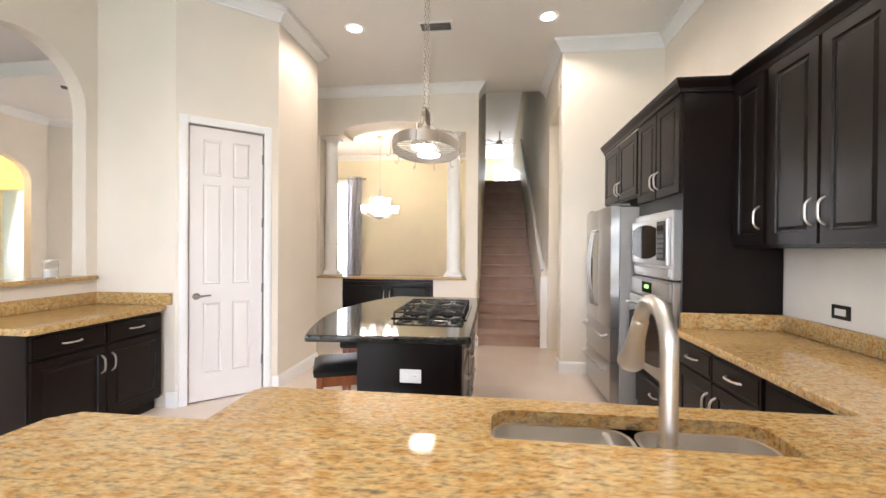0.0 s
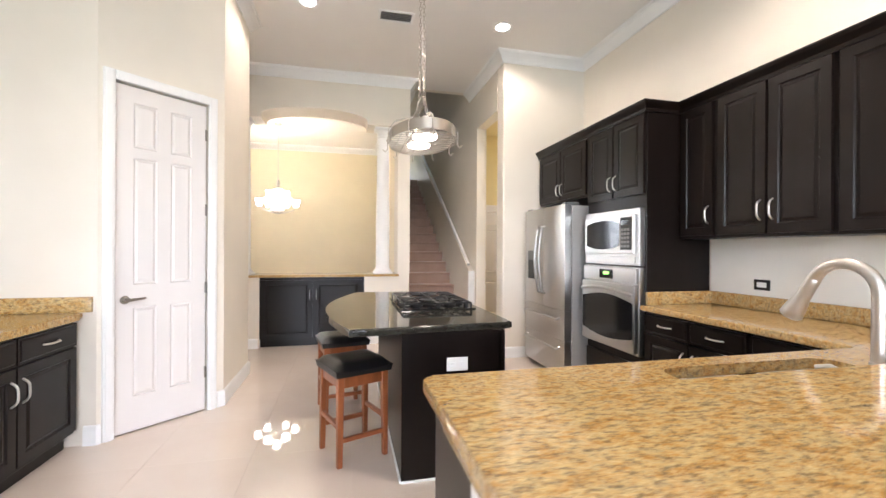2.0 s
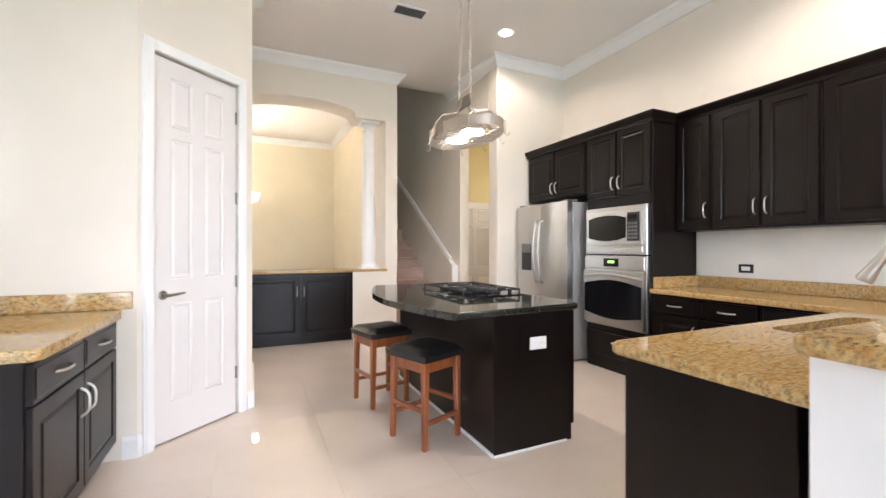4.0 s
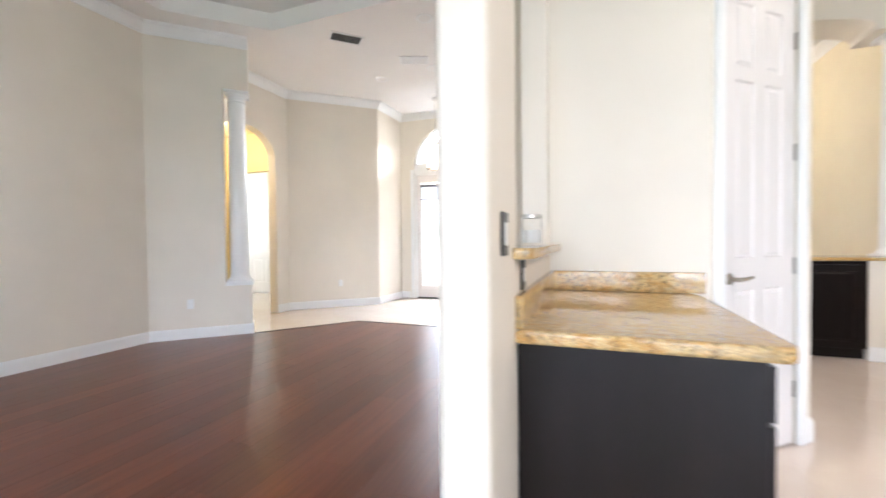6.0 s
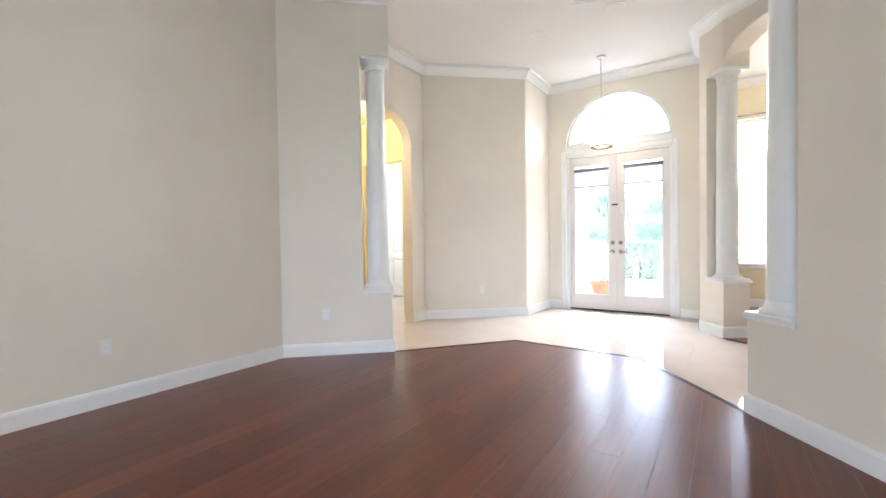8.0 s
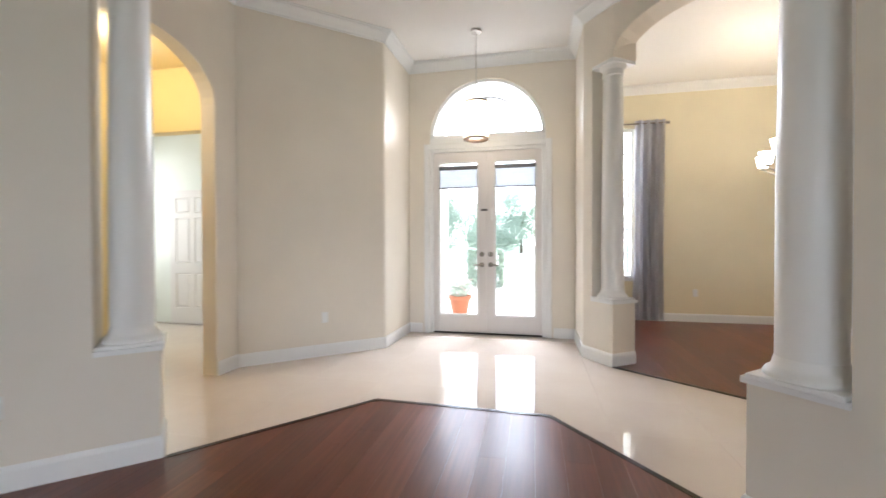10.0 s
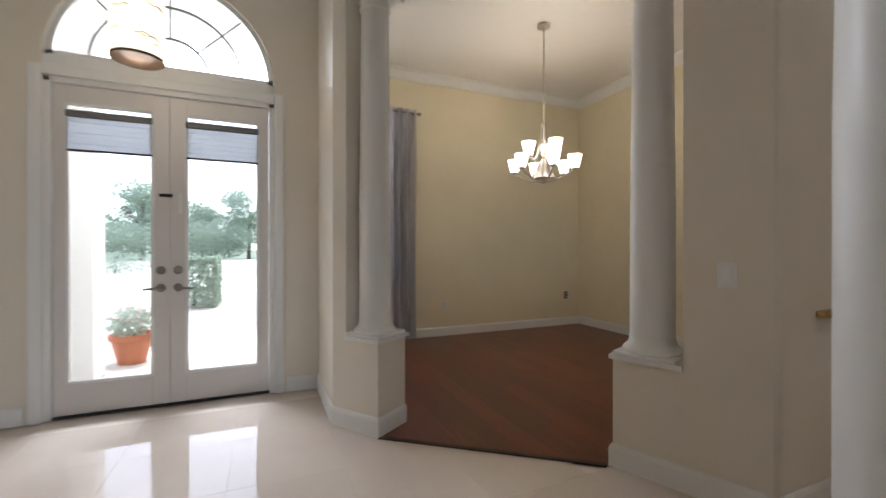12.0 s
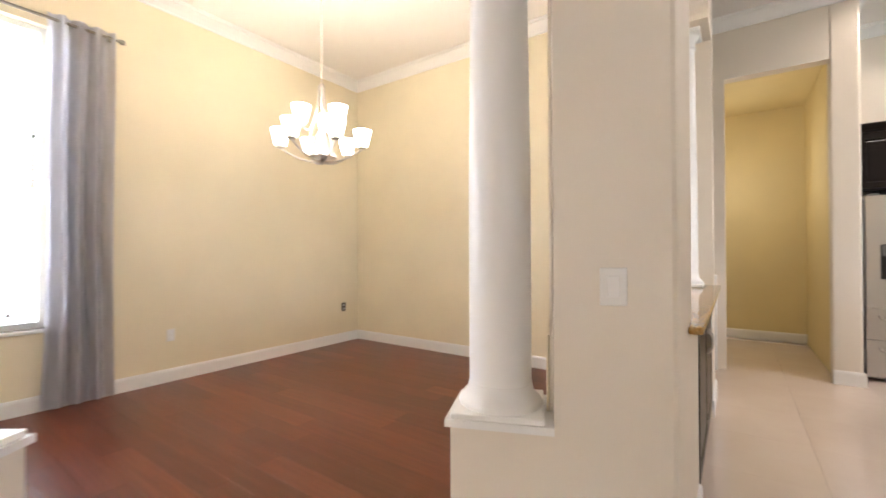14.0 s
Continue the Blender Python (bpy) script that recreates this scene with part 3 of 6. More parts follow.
# baseboards
BASE = [(0.0, 0.0), (0.016, 0.0), (0.016, 0.105), (0.012, 0.12), (0.006, 0.13), (0.0, 0.13)]
for pts in (
    [(1.165, 5.2), (1.165, 4.99), (1.6, 4.99)],
    [(-7.654, 2.2), (-7.654, 4.523), (-6.865, 5.278), (-7.07, 5.49)],
    [(-7.65, 4.9), (-7.65, 5.36)],
    [(-7.65, 6.61), (-7.65, 6.88), (-6.49, 7.925), (-6.47, 8.84), (-6.28, 8.84)],
    [(-4.54, 8.84), (-4.27, 8.84), (-4.27, 8.0), (-4.03, 7.66), (-3.785, 7.833)],
    [(-2.57, 6.855), (-2.875, 6.78), (-2.612, AY + 0.045), (-2.565, AY), (-1.78, AY)],
    [(-0.42, AY), (0.2, AY), (0.2, 6.36)],
    [(-3.71, 5.50), (-3.89, 5.35), (-3.16, 4.47), (-3.16, 2.10), (-3.03, 2.10), (-3.03, 2.44)],
    [(-2.35, 3.5), (-2.28, 3.5), (-2.265, 3.514)],
    [(-1.70, 4.033), (-1.66, 4.07), (-1.66, 4.96), (-2.85, 4.96)],
    [(-4.05, 8.15), (-4.05, 10.4), (0.08, 10.4), (0.08, 6.525), (-2.4, 6.525)],
    [(1.31, 6.85), (3.2, 6.85), (3.2, 5.14), (1.31, 5.14)],
):
    bm = bmesh.new()
    sweep(bm, pts, BASE)
    structure("baseboard", bm, TRIM, "white painted baseboard", "trim")

# stairs
stairs = tagged(thing("staircase", "straight carpeted staircase climbing between walls", "staircase"), kind="structure")
RISE, RUN, Y0 = 0.18, 0.285, 6.15
for i in range(17):
    bm = bmesh.new()
    z = RISE * (i + 1)
    box(bm, 0.2, 1.09, Y0 + RUN * i + 0.012, Y0 + RUN * (i + 1) + 0.02, z - RISE - (0.05 if i else 0), z - 0.03, 0.004)
    box(bm, 0.2, 1.09, Y0 + RUN * i - 0.025, Y0 + RUN * (i + 1) + 0.03, z - 0.04, z, 0.016, 3)
    part("step", bm, CARPET, stairs)
bm = bmesh.new()
sl = RISE / RUN
L = 17 * RUN
slab(bm, [(0, 0), (L, 0), (L, L * sl + 0.95), (0, 0.97)], Matrix.Translation((1.09, Y0 - 0.02, 0)) @ Matrix.Rotation(radians(90), 4, "Z") @ Matrix.Translation((0, -0.0, 0)), 0.07)
bmesh.ops.translate(bm, verts=bm.verts[:], vec=(0.073, 0, 0))
structure("stair_skirt_wall", bm, WALL, "cream sloping half wall along the stairs")
bm = bmesh.new()
tube(bm, [(1.10, Y0 + 0.05, 1.08), (1.10, Y0 + L, 1.08 + L * sl)], 0.022, 10)
rail = thing("handrail", "white painted sloping stair handrail", "handrail")
part("rail", bm, TRIM, rail, smooth=True)
bm = bmesh.new()
box(bm, 1.07, 1.165, Y0 - 0.05, Y0 - 0.021, 0, 0.99, 0.004)
structure("stair_newel_trim", bm, TRIM, "white trim board ending the stair half wall", "trim")


# ---- columns ----
def column(x, y, r, z0, z1, rot=0.0):
    col = thing("column", "white smooth tapered column standing on a low pedestal", "column", pose(x, y, z0, 0, 0, rot), "interior columns")
    h = z1 - z0
    b = bmesh.new()
    lathe(b, [(r, 0.10), (r * 1.0, h * 0.35), (r * 0.86, h - 0.13)], 32)
    part("shaft", b, TRIM, col, smooth=True)
    b = bmesh.new()
    box(b, -r * 1.38, r * 1.38, -r * 1.38, r * 1.38, 0, 0.022, 0.004)
    lathe(b, [(r * 1.32, 0.020), (r * 1.34, 0.032), (r * 1.28, 0.046), (r * 1.14, 0.056), (r * 1.07, 0.072), (r * 1.015, 0.102)], 32)
    part("base", b, TRIM, col, smooth=True)
    b = bmesh.new()
    lathe(b, [(r * 0.86, h - 0.14), (r * 0.98, h - 0.125), (r * 0.9, h - 0.115), (r * 0.92, h - 0.07), (r * 1.22, h - 0.036)], 32)
    box(b, -r * 1.32, r * 1.32, -r * 1.32, r * 1.32, h - 0.036, h, 0.004)
    part("capital", b, TRIM, col, smooth=True)
    return col


def ledge(name, poly, z0, z1, label):
    b = bmesh.new()
    prism(b, poly, z0, z1)
    return structure(name, b, TRIM, label, "trim")


def stub_cap(p0, p1, t, u0, u1, ru, rv, r):
    m, _ = along(p0, p1)
    q = [m @ Vector(v) for v in ((u0 - 0.0, -0.018, 0), (u1 + 0.018, -0.018, 0), (u1 + 0.018, t + 0.018, 0), (u0, t + 0.018, 0))]
    if u0 < 0.01:
        q = [m @ Vector(v) for v in ((-0.018, -0.018, 0), (u1, -0.018, 0), (u1, t + 0.018, 0), (-0.018, t + 0.018, 0))]
    ledge("pedestal_cap", [(v.x, v.y) for v in q], PED - 0.001, PED + 0.026, "white painted cap on a low column pedestal")
    c = m @ Vector((ru, rv, 0))
    column(c.x, c.y, r, PED + 0.026, 3.05, math.degrees(math.atan2(p1[1] - p0[1], p1[0] - p0[0])))


stub_cap((-4.27, 8.0), (-4.03, 7.66), 0.30, 0.13, 0.416, 0.265, 0.15, 0.112)
stub_cap((-2.875, 6.78), (-2.612, AY + 0.045), 0.30, 0.0, 0.36, 0.165, 0.15, 0.118)
stub_cap((-7.654, 4.523), (-6.865, 5.278), 0.30, 0.80, 1.092, 0.955, 0.15, 0.11)
stub_cap((-3.89, 5.35), (-3.16, 4.47), 0.24, 0.0, 0.34, 0.17, 0.13, 0.118)
column(-2.01, AY + 0.19, 0.095, 0.957, 3.02)
column(-0.16, AY + 0.19, 0.095, 0.957, 3.02)


# ---- doors and windows ----
def panel_door(w, h):
    b = bmesh.new()
    s, mid = 0.105, w / 2
    panelled(b, w, h, 0.04, (s, mid - 0.045, mid + 0.045, w - s), (0.24, 0.24 + h * 0.26, 0.24 + h * 0.26 + 0.16, h * 0.795, h * 0.795 + 0.07, h - 0.11),
             [(i, j) for i in (1, 3) for j in (1, 3, 5)], [(0.012, -0.010), (0.006, 0.0), (0.022, 0.008)])
    return b


m, _ = along((-2.28, 3.5), (-1.66, 4.07))
pantry = tagged(thing("door_1", "white six-panel pantry door, closed, with lever handle", "door", m @ pose(0.103, 0.012, 0.012)), kind="structure")
part("leaf", panel_door(0.597, 2.43), DOORW, pantry)
bm = bmesh.new()
tube(bm, [(0.055, 0.0, 0.93), (0.055, -0.045, 0.93), (0.065, -0.055, 0.93), (0.09, -0.056, 0.932), (0.165, -0.05, 0.938)], [0.011, 0.011, 0.011, 0.010, 0.007], 10)
lathe_b = bmesh.new()
lathe(lathe_b, [(0.028, 0.0), (0.03, 0.004), (0.022, 0.012)], 20)
bmesh.ops.transform(lathe_b, matrix=pose(0.055, 0.0, 0.93, 90), verts=lathe_b.verts[:])
part("lever", bm, BRONZE, pantry, "aged nickel door lever", True)
part("rosette", lathe_b, BRONZE, pantry, "", True)
for hz in (0.30, 0.98, 1.60, 2.20):
    part("hinge", one_box(0.590, 0.602, -0.012, 0.0, hz - 0.045, hz + 0.045, bev=0.002), BRONZE, pantry)


def casing(parent_m, w, h, width=0.068, depth=0.018, name="door_casing"):
    """Trim round three sides of an opening that starts at x = 0; it stands proud towards -y."""
    b = bmesh.new()
    for x0, x1, z0, z1 in ((-width, 0.0, 0, h + width), (w, w + width, 0, h + width), (0.0, w, h, h + width)):
        box(b, x0, x1, -depth, 0.004, z0, z1, 0.005)
        box(b, x0 + width * 0.2, x1 - width * 0.2 if x1 - x0 < 0.2 else x1, -depth - 0.006, -depth + 0.002, z0, z1 - width * 0.2, 0.003)
    bmesh.ops.transform(b, matrix=parent_m, verts=b.verts[:])
    return structure(name, b, TRIM, "white moulded door casing", "trim")


casing(m @ pose(0.094, 0, 0), 0.617, 2.455)

# double front door with glass, blinds and hardware
front = tagged(thing("door_2", "white double front door with full glass panes, closed", "door", pose(-6.18, 8.88, 0)), kind="structure")
bm = bmesh.new()
for x0, x1, z0, z1 in ((0, 0.045, 0, 2.5), (1.5, 1.545, 0, 2.5), (0, 1.545, 2.46, 2.66)):
    box(bm, x0, x1, -0.03, 0.10, z0, z1, 0.004)
part("door_frame", bm, TRIM, front)
part("threshold", one_box(0.045, 1.5, -0.02, 0.10, 0.0, 0.016), DARKSLOT, front, "dark metal threshold")
for k, x0 in enumerate((0.047, 0.7735)):
    bm = bmesh.new()
    w = 0.7245
    for a, b2, z0, z1 in ((0, 0.085, 0, 2.44), (w - 0.115, w, 0, 2.44), (0.085, w - 0.115, 0, 0.235), (0.085, w - 0.115, 2.30, 2.44)) if k == 0 else ((0, 0.115, 0, 2.44), (w - 0.085, w, 0, 2.44), (0.115, w - 0.085, 0, 0.235), (0.115, w - 0.085, 2.30, 2.44)):
        box(bm, a, b2, 0, 0.045, z0, z1, 0.003)
    leaf = part("leaf", bm, DOORW, front, m=pose(x0, 0, 0.018))
    g0, g1 = (0.085, w - 0.115) if k == 0 else (0.115, w - 0.085)
    pane = part("pane", one_box(g0, g1, 0.018, 0.026, 0.235, 2.30), GLASS, leaf, "clear door glass")
    pane.visible_shadow = False
    bm = bmesh.new()
    for a, b2, z0, z1 in ((g0 - 0.012, g0 + 0.012, 0.225, 2.31), (g1 - 0.012, g1 + 0.012, 0.225, 2.31), (g0, g1, 0.225, 0.25), (g0, g1, 2.285, 2.31)):
        box(bm, a, b2, -0.01, 0.004, z0, z1, 0.003)
    part("glazing_bead", bm, TRIM, leaf)
    bm = bmesh.new()
    box(bm, g0 - 0.005, g1 + 0.005, -0.035, -0.004, 2.20, 2.255, 0.01)
    part("shade_cassette", bm, SIDEGREY, leaf, "grey shade cassette")
    bm = bmesh.new()
    for i in range(6):
        box(bm, g0, g1, -0.018 - 0.003 * (i % 2), -0.012, 1.965 + i * 0.04, 2.005 + i * 0.04, 0.002)
    part("shade", bm, SHADECLOTH, leaf, "half-raised grey cloth shade")
    part("shade_bar", one_box(g0, g1, -0.024, -0.008, 1.95, 1.966, bev=0.003), BLACKP, leaf, "dark shade bottom bar")
    hx = w - 0.06 if k == 0 else 0.055
    s = -1 if k == 0 else 1
    bm = bmesh.new()
    tube(bm, [(hx, 0, 0.92), (hx, -0.05, 0.92), (hx + s * 0.02, -0.056, 0.92), (hx + s * 0.11, -0.052, 0.915)], [0.012, 0.012, 0.011, 0.008], 10)
    part("lever", bm, BRONZE, leaf, "dark nickel lever", True)
    bm = bmesh.new()
    for zz in (0.92, 1.06):
        c = bmesh.new()
        lathe(c, [(0.032, 0), (0.033, 0.008), (0.022, 0.022)], 20)
        bmesh.ops.transform(c, matrix=pose(hx, 0, zz, 90), verts=c.verts[:])
        me = bpy.data.meshes.new("t")
        c.to_mesh(me)
        c.free()
        bm.from_mesh(me)
        bpy.data.meshes.remove(me)
    part("deadbolt", bm, BRONZE, leaf, "round nickel deadbolt and rosette", True)
part("flush_bolt", one_box(0.70, 0.79, -0.012, 0.018, 1.66, 1.685, bev=0.004), BLACKP, front, "small dark safety latch")
part("guard_plate", one_box(0.83, 0.862, -0.008, 0.018, 1.53, 1.70, bev=0.004), TRIM, front, "white guard plate")
casing(pose(-6.18, 8.84, 0), 1.545, 2.5, 0.075, 0.02)

# arched transom with curved muntins
tr = tagged(thing("window_1", "arched transom window with curved white muntins", "window", pose(-5.4075, 8.90, 2.66)), kind="structure")
R = 0.765


def arc_bar(r, a0, a1, w=0.018, d=0.03, n=24, cx=0.0, cz=0.0):
    b = bmesh.new()
    pts = [(radians(a0 + (a1 - a0) * k / n)) for k in range(n + 1)]
    for a, c in zip(pts, pts[1:]):
        slab(b, [(cx + (r - w / 2) * math.cos(a), cz + (r - w / 2) * math.sin(a)), (cx + (r + w / 2) * math.cos(a), cz + (r + w / 2) * math.sin(a)),
                 (cx + (r + w / 2) * math.cos(c), cz + (r + w / 2) * math.sin(c)), (cx + (r - w / 2) * math.cos(c), cz + (r - w / 2) * math.sin(c))], pose(0, -d / 2, 0), d)
    return b


part("window_frame", arc_bar(R - 0.02, 0, 180, 0.045, 0.06), TRIM, tr)
part("sill", one_box(-R, R, -0.03, 0.03, 0.0, 0.035), TRIM, tr)
MUNTIN = painted("grey_muntin", (0.45, 0.45, 0.44), 0.4)
part("muntin", arc_bar(0.27, 0, 180, 0.018, 0.022), MUNTIN, tr)
part("muntin", arc_bar(0.52, 0, 180, 0.018, 0.022), MUNTIN, tr)
for a in (45, 90, 135):
    bm = bmesh.new()
    tube(bm, [(0.27 * math.cos(radians(a)), 0, 0.27 * math.sin(radians(a))), (0.73 * math.cos(radians(a)), 0, 0.73 * math.sin(radians(a)))], 0.009, 6)
    part("muntin", bm, MUNTIN, tr)
bm = bmesh.new()
slab(bm, [((R - 0.03) * math.cos(math.pi * k / 24), (R - 0.03) * math.sin(math.pi * k / 24) + 0.01) for k in range(25)], pose(0, 0.004, 0), 0.006)
part("pane", bm, GLASS, tr, "clear transom glass").visible_shadow = False


def window(name, x0, x1, z0, z1, y, label, rows, cols, flip=False):
    w = tagged(thing(name, label, "window", pose(x0, y, z0)), kind="structure")
    W, Hh = x1 - x0, z1 - z0
    b = bmesh.new()
    for a in ((0, 0.05, 0, Hh), (W - 0.05, W, 0, Hh), (0.05, W - 0.05, 0, 0.05), (0.05, W - 0.05, Hh - 0.05, Hh)):
        box(b, a[0], a[1], -0.03, 0.03, a[2], a[3], 0.004)
    part("window_frame", b, TRIM, w)
    for i in range(1, rows):
        z = Hh * i / rows
        part("muntin", one_box(0.05, W - 0.05, -0.014, 0.014, z - 0.018, z + 0.018), TRIM, w)
    for i in range(1, cols):
        x = W * i / cols
        part("muntin", one_box(x - 0.011, x + 0.011, -0.013, 0.013, 0.05, Hh - 0.05), TRIM, w)
    part("pane", one_box(0.04, W - 0.04, -0.003, 0.003, 0.04, Hh - 0.04), GLASS, w, "clear window glass").visible_shadow = False
    return w


win = window("window_2", -3.98, -3.22, 0.65, 3.05, 10.50, "tall white dining window behind an open slatted blind", 6, 1)
part("window_sill", one_box(-0.04, 0.80, -0.14, -0.03, -0.03, 0.0, bev=0.006), TRIM, win)
for i in range(60):
    bm = bmesh.new()
    box(bm, 0.055, 0.705, -0.062, -0.036, 0.05 + i * 0.038, 0.053 + i * 0.038)
    part("blind_slat", bm, TRIM, win)
for nm, a in (("window_3", -6.15), ("window_4", -4.25), ("window_5", -1.35)):
    window(nm, a, a + (1.5 if nm == "window_3" else 2.3), 0.1, 2.9, -3.67, "wide white garden window", 1, 3)
window("window_6", 0.4, 1.15, 3.9, 5.15, 20.27, "bright upstairs window", 2, 2)
hd = tagged(thing("door_3", "closed cream back hall door with brass knob", "door", pose(1.45, 6.80, 0.01)), kind="structure")
part("leaf", panel_door(0.8, 2.03), DOORW, hd)
bm = bmesh.new()
lathe(bm, [(0.012, 0), (0.012, 0.03), (0.028, 0.04), (0.03, 0.055), (0.02, 0.068)], 16)
bmesh.ops.transform(bm, matrix=pose(0.06, 0, 0.92, 90), verts=bm.verts[:])
part("knob", bm, BRONZE, hd, "", True)
sd = tagged(thing("door_4", "white panelled door standing closed in the side room", "door", pose(-10.25, 8.655, 0.01)), kind="structure")
part("leaf", panel_door(0.8, 2.03), DOORW, sd)


# ---- kitchen cabinets and counters ----
CT = 0.88   # counter top height
GT = 0.042  # granite thickness


def level_tops(ob):
    """Keeps the polished flat faces flat, so that they mirror as one plane."""
    for p in ob.data.polygons:
        if abs(p.normal.z) > 0.99:
            p.use_smooth = False


def granite(name, poly, z0, z1, label, material, category="countertop", bev=0.012, holes=None):
    b = bmesh.new()
    prism(b, poly, z0, z1)
    es = [e for e in b.edges if abs(e.verts[0].co.z - e.verts[1].co.z) < 1e-6]
    bmesh.ops.bevel(b, geom=es, offset=bev, segments=3, affect="EDGES", profile=0.5)
    ob = part(name, b, material, None, smooth=True)
    level_tops(ob)
    return tagged(ob, label, category)


def base_cabinet(m, w, d, fronts, label, h=CT - GT, side="", group="espresso cabinets"):
    """fronts: (kind, x, z, w, h, pull, px, pz). The front faces -y at y = 0; the body lies behind it."""
    c = thing("base_cabinet", label, "cabinet", m, group)
    b = bmesh.new()
    box(b, 0, w, 0.021, d, 0.10, h, 0.002)
    box(b, 0.0, w, 0.075, d, 0.0, 0.10)
    part("body", b, ESP, c)
    for kind, x, z, fw, fh, pull, px, pz in fronts:
        cabinet_front(c, kind, x, z, fw, fh, 0.0, pull, px, pz)
    return c


def two_door_base(m, w, d, label, drawers=2):
    g, half = 0.012, (w - 0.036) / 2
    fr = []
    for i in range(2):
        x = 0.012 + i * (half + g)
        fr.append(("drawer_front", x, CT - GT - 0.165, half, 0.145, "h", half / 2, 0.073))
        fr.append(("door", x, 0.125, half, CT - GT - 0.165 - 0.137, "v", half - 0.035 if i == 0 else 0.035, CT - GT - 0.165 - 0.137 - 0.13))
    return base_cabinet(m, w, d, fr, label)


# right-hand run, facing -x; local x runs towards -y
RX = 1.605
two_door_base(pose(RX, 3.10, 0, 0, 0, -90), 0.86, 0.63, "espresso wood base cabinet with two drawers and doors by the oven")
base_cabinet(pose(RX, 2.235, 0, 0, 0, -90), 0.60, 0.63, [
    ("drawer_front", 0.012, CT - GT - 0.165, 0.576, 0.145, "h", 0.288, 0.073),
    ("door", 0.012, 0.125, 0.576, CT - GT - 0.302, "v", 0.54, 0.40)], "espresso wood base cabinet in the counter corner")
sink_base = base_cabinet(pose(1.60, 1.655, 0, 0, 0, 180), 1.98, 0.56, [
    ("door", 0.02 + 0.49 * i, 0.125, 0.47, CT - GT - 0.15, "v", 0.43 if i % 2 == 0 else 0.04, 0.55) for i in range(4)], "long espresso sink base cabinet of the peninsula")
for ch_part in sink_base.children:
    if ch_part.name.startswith("body"):
        carve(ch_part, one_box(0.40, 1.22, 1.18, 1.60, 0.6, 0.9))
counter = granite("countertop", rounded([(-0.42, 1.045, 0), (-0.42, 1.683, 0.04), (1.57, 1.683, 0.03), (1.57, 3.10, 0), (2.243, 3.10, 0), (2.243, 1.045, 0)][::-1], 0, 6), CT - GT, CT, "polished golden granite countertop turning the corner, with sink cutout", GOLD)
carve(counter, one_box(0.42, 1.20, 1.195, 1.585, 0.7, 1.0, bev=0.07, seg=4))
level_tops(counter)
for nm, poly in (("backsplash", [(2.222, 1.05), (2.243, 1.05), (2.243, 3.10), (2.222, 3.10)]), ("backsplash", [(1.62, 3.08), (2.222, 3.08), (2.222, 3.10), (1.62, 3.10)])):
    granite(nm, poly, CT + 0.001, 0.982, "low golden granite backsplash strip", GOLD, "backsplash", 0.004)
structure("wall_patch", one_box(2.238, 2.2445, 1.05, 3.10, 0.983, 1.40), BACKSPLASH_PAINT, "bare off-white plaster strip between counter and wall cabinets", "wall")
# raised bar on a low white wall
bm = bmesh.new()
box(bm, -0.44, 2.24, 0.90, 1.043, 0, 0.985)
structure("wall_bar", bm, TRIM, "low white wall carrying the raised bar")
granite("raised_countertop", rounded([(-0.50, 0.45, 0.06), (-0.50, 1.06, 0.04), (2.243, 1.06, 0), (2.243, 0.45, 0)][::-1], 0, 6), 0.987, 1.03, "polished golden granite raised bar top", GOLD)

# sink
sink = thing("sink", "double-bowl brushed steel undermount sink", "sink", pose(0.81, 1.39, CT - GT))


def bowl(x0, x1, y0, y1, depth):
    b = bmesh.new()
    top = rounded([(x0, y0), (x1, y0), (x1, y1), (x0, y1)], 0.07, 5)
    low = rounded([(x0 + 0.015, y0 + 0.015), (x1 - 0.015, y0 + 0.015), (x1 - 0.015, y1 - 0.015), (x0 + 0.015, y1 - 0.015)], 0.08, 5)
    out = rounded([(x0 - 0.012, y0 - 0.012), (x1 + 0.012, y0 - 0.012), (x1 + 0.012, y1 + 0.012), (x0 - 0.012, y1 + 0.012)], 0.08, 5)
    rings = [[b.verts.new((p.x, p.y, z)) for p in pl] for pl, z in ((out, 0.0), (top, 0.0), (low, -depth + 0.02), ([v * 0.86 + Vector(((x0 + x1) / 2, (y0 + y1) / 2)) * 0.14 for v in low], -depth))]
    for a, c in zip(rings, rings[1:]):
        for k in range(len(a)):
            b.faces.new((a[k], a[(k + 1) % len(a)], c[(k + 1) % len(a)], c[k]))
    b.faces.new(rings[-1])
    return b


SINKSTEEL = metal("satin_sink_steel", (0.74, 0.72, 0.69), 0.36, (1, 1, 1))
part("bowl", bowl(-0.38, 0.005, -0.185, 0.185, 0.2), SINKSTEEL, sink, smooth=True)
part("bowl", bowl(0.035, 0.38, -0.185, 0.185, 0.18), SINKSTEEL, sink, smooth=True)
for x in (-0.19, 0.21):
    bm = bmesh.new()
    lathe(bm, [(0.045, -0.199), (0.045, -0.195), (0.03, -0.194)], 20, x, 0)
    part("drain", bm, NICKEL, sink)
faucet = thing("faucet", "brushed nickel pull-down gooseneck faucet beside the sink", "faucet", pose(0.775, 1.145, CT))
bm = bmesh.new()
lathe(bm, [(0.034, 0), (0.034, 0.012), (0.026, 0.03), (0.023, 0.10), (0.0205, 0.12)], 24)
part("base", bm, NICKEL, faucet, smooth=True)
bm = bmesh.new()
pts = [(0, 0, 0.10), (0, 0, 0.28)] + [(0, 0.086 - 0.086 * math.cos(radians(a)), 0.308 + 0.086 * math.sin(radians(a))) for a in range(0, 166, 12)]
tube(bm, pts, 0.0175, 14)
part("spout", bm, NICKEL, faucet, smooth=True)
bm = bmesh.new()
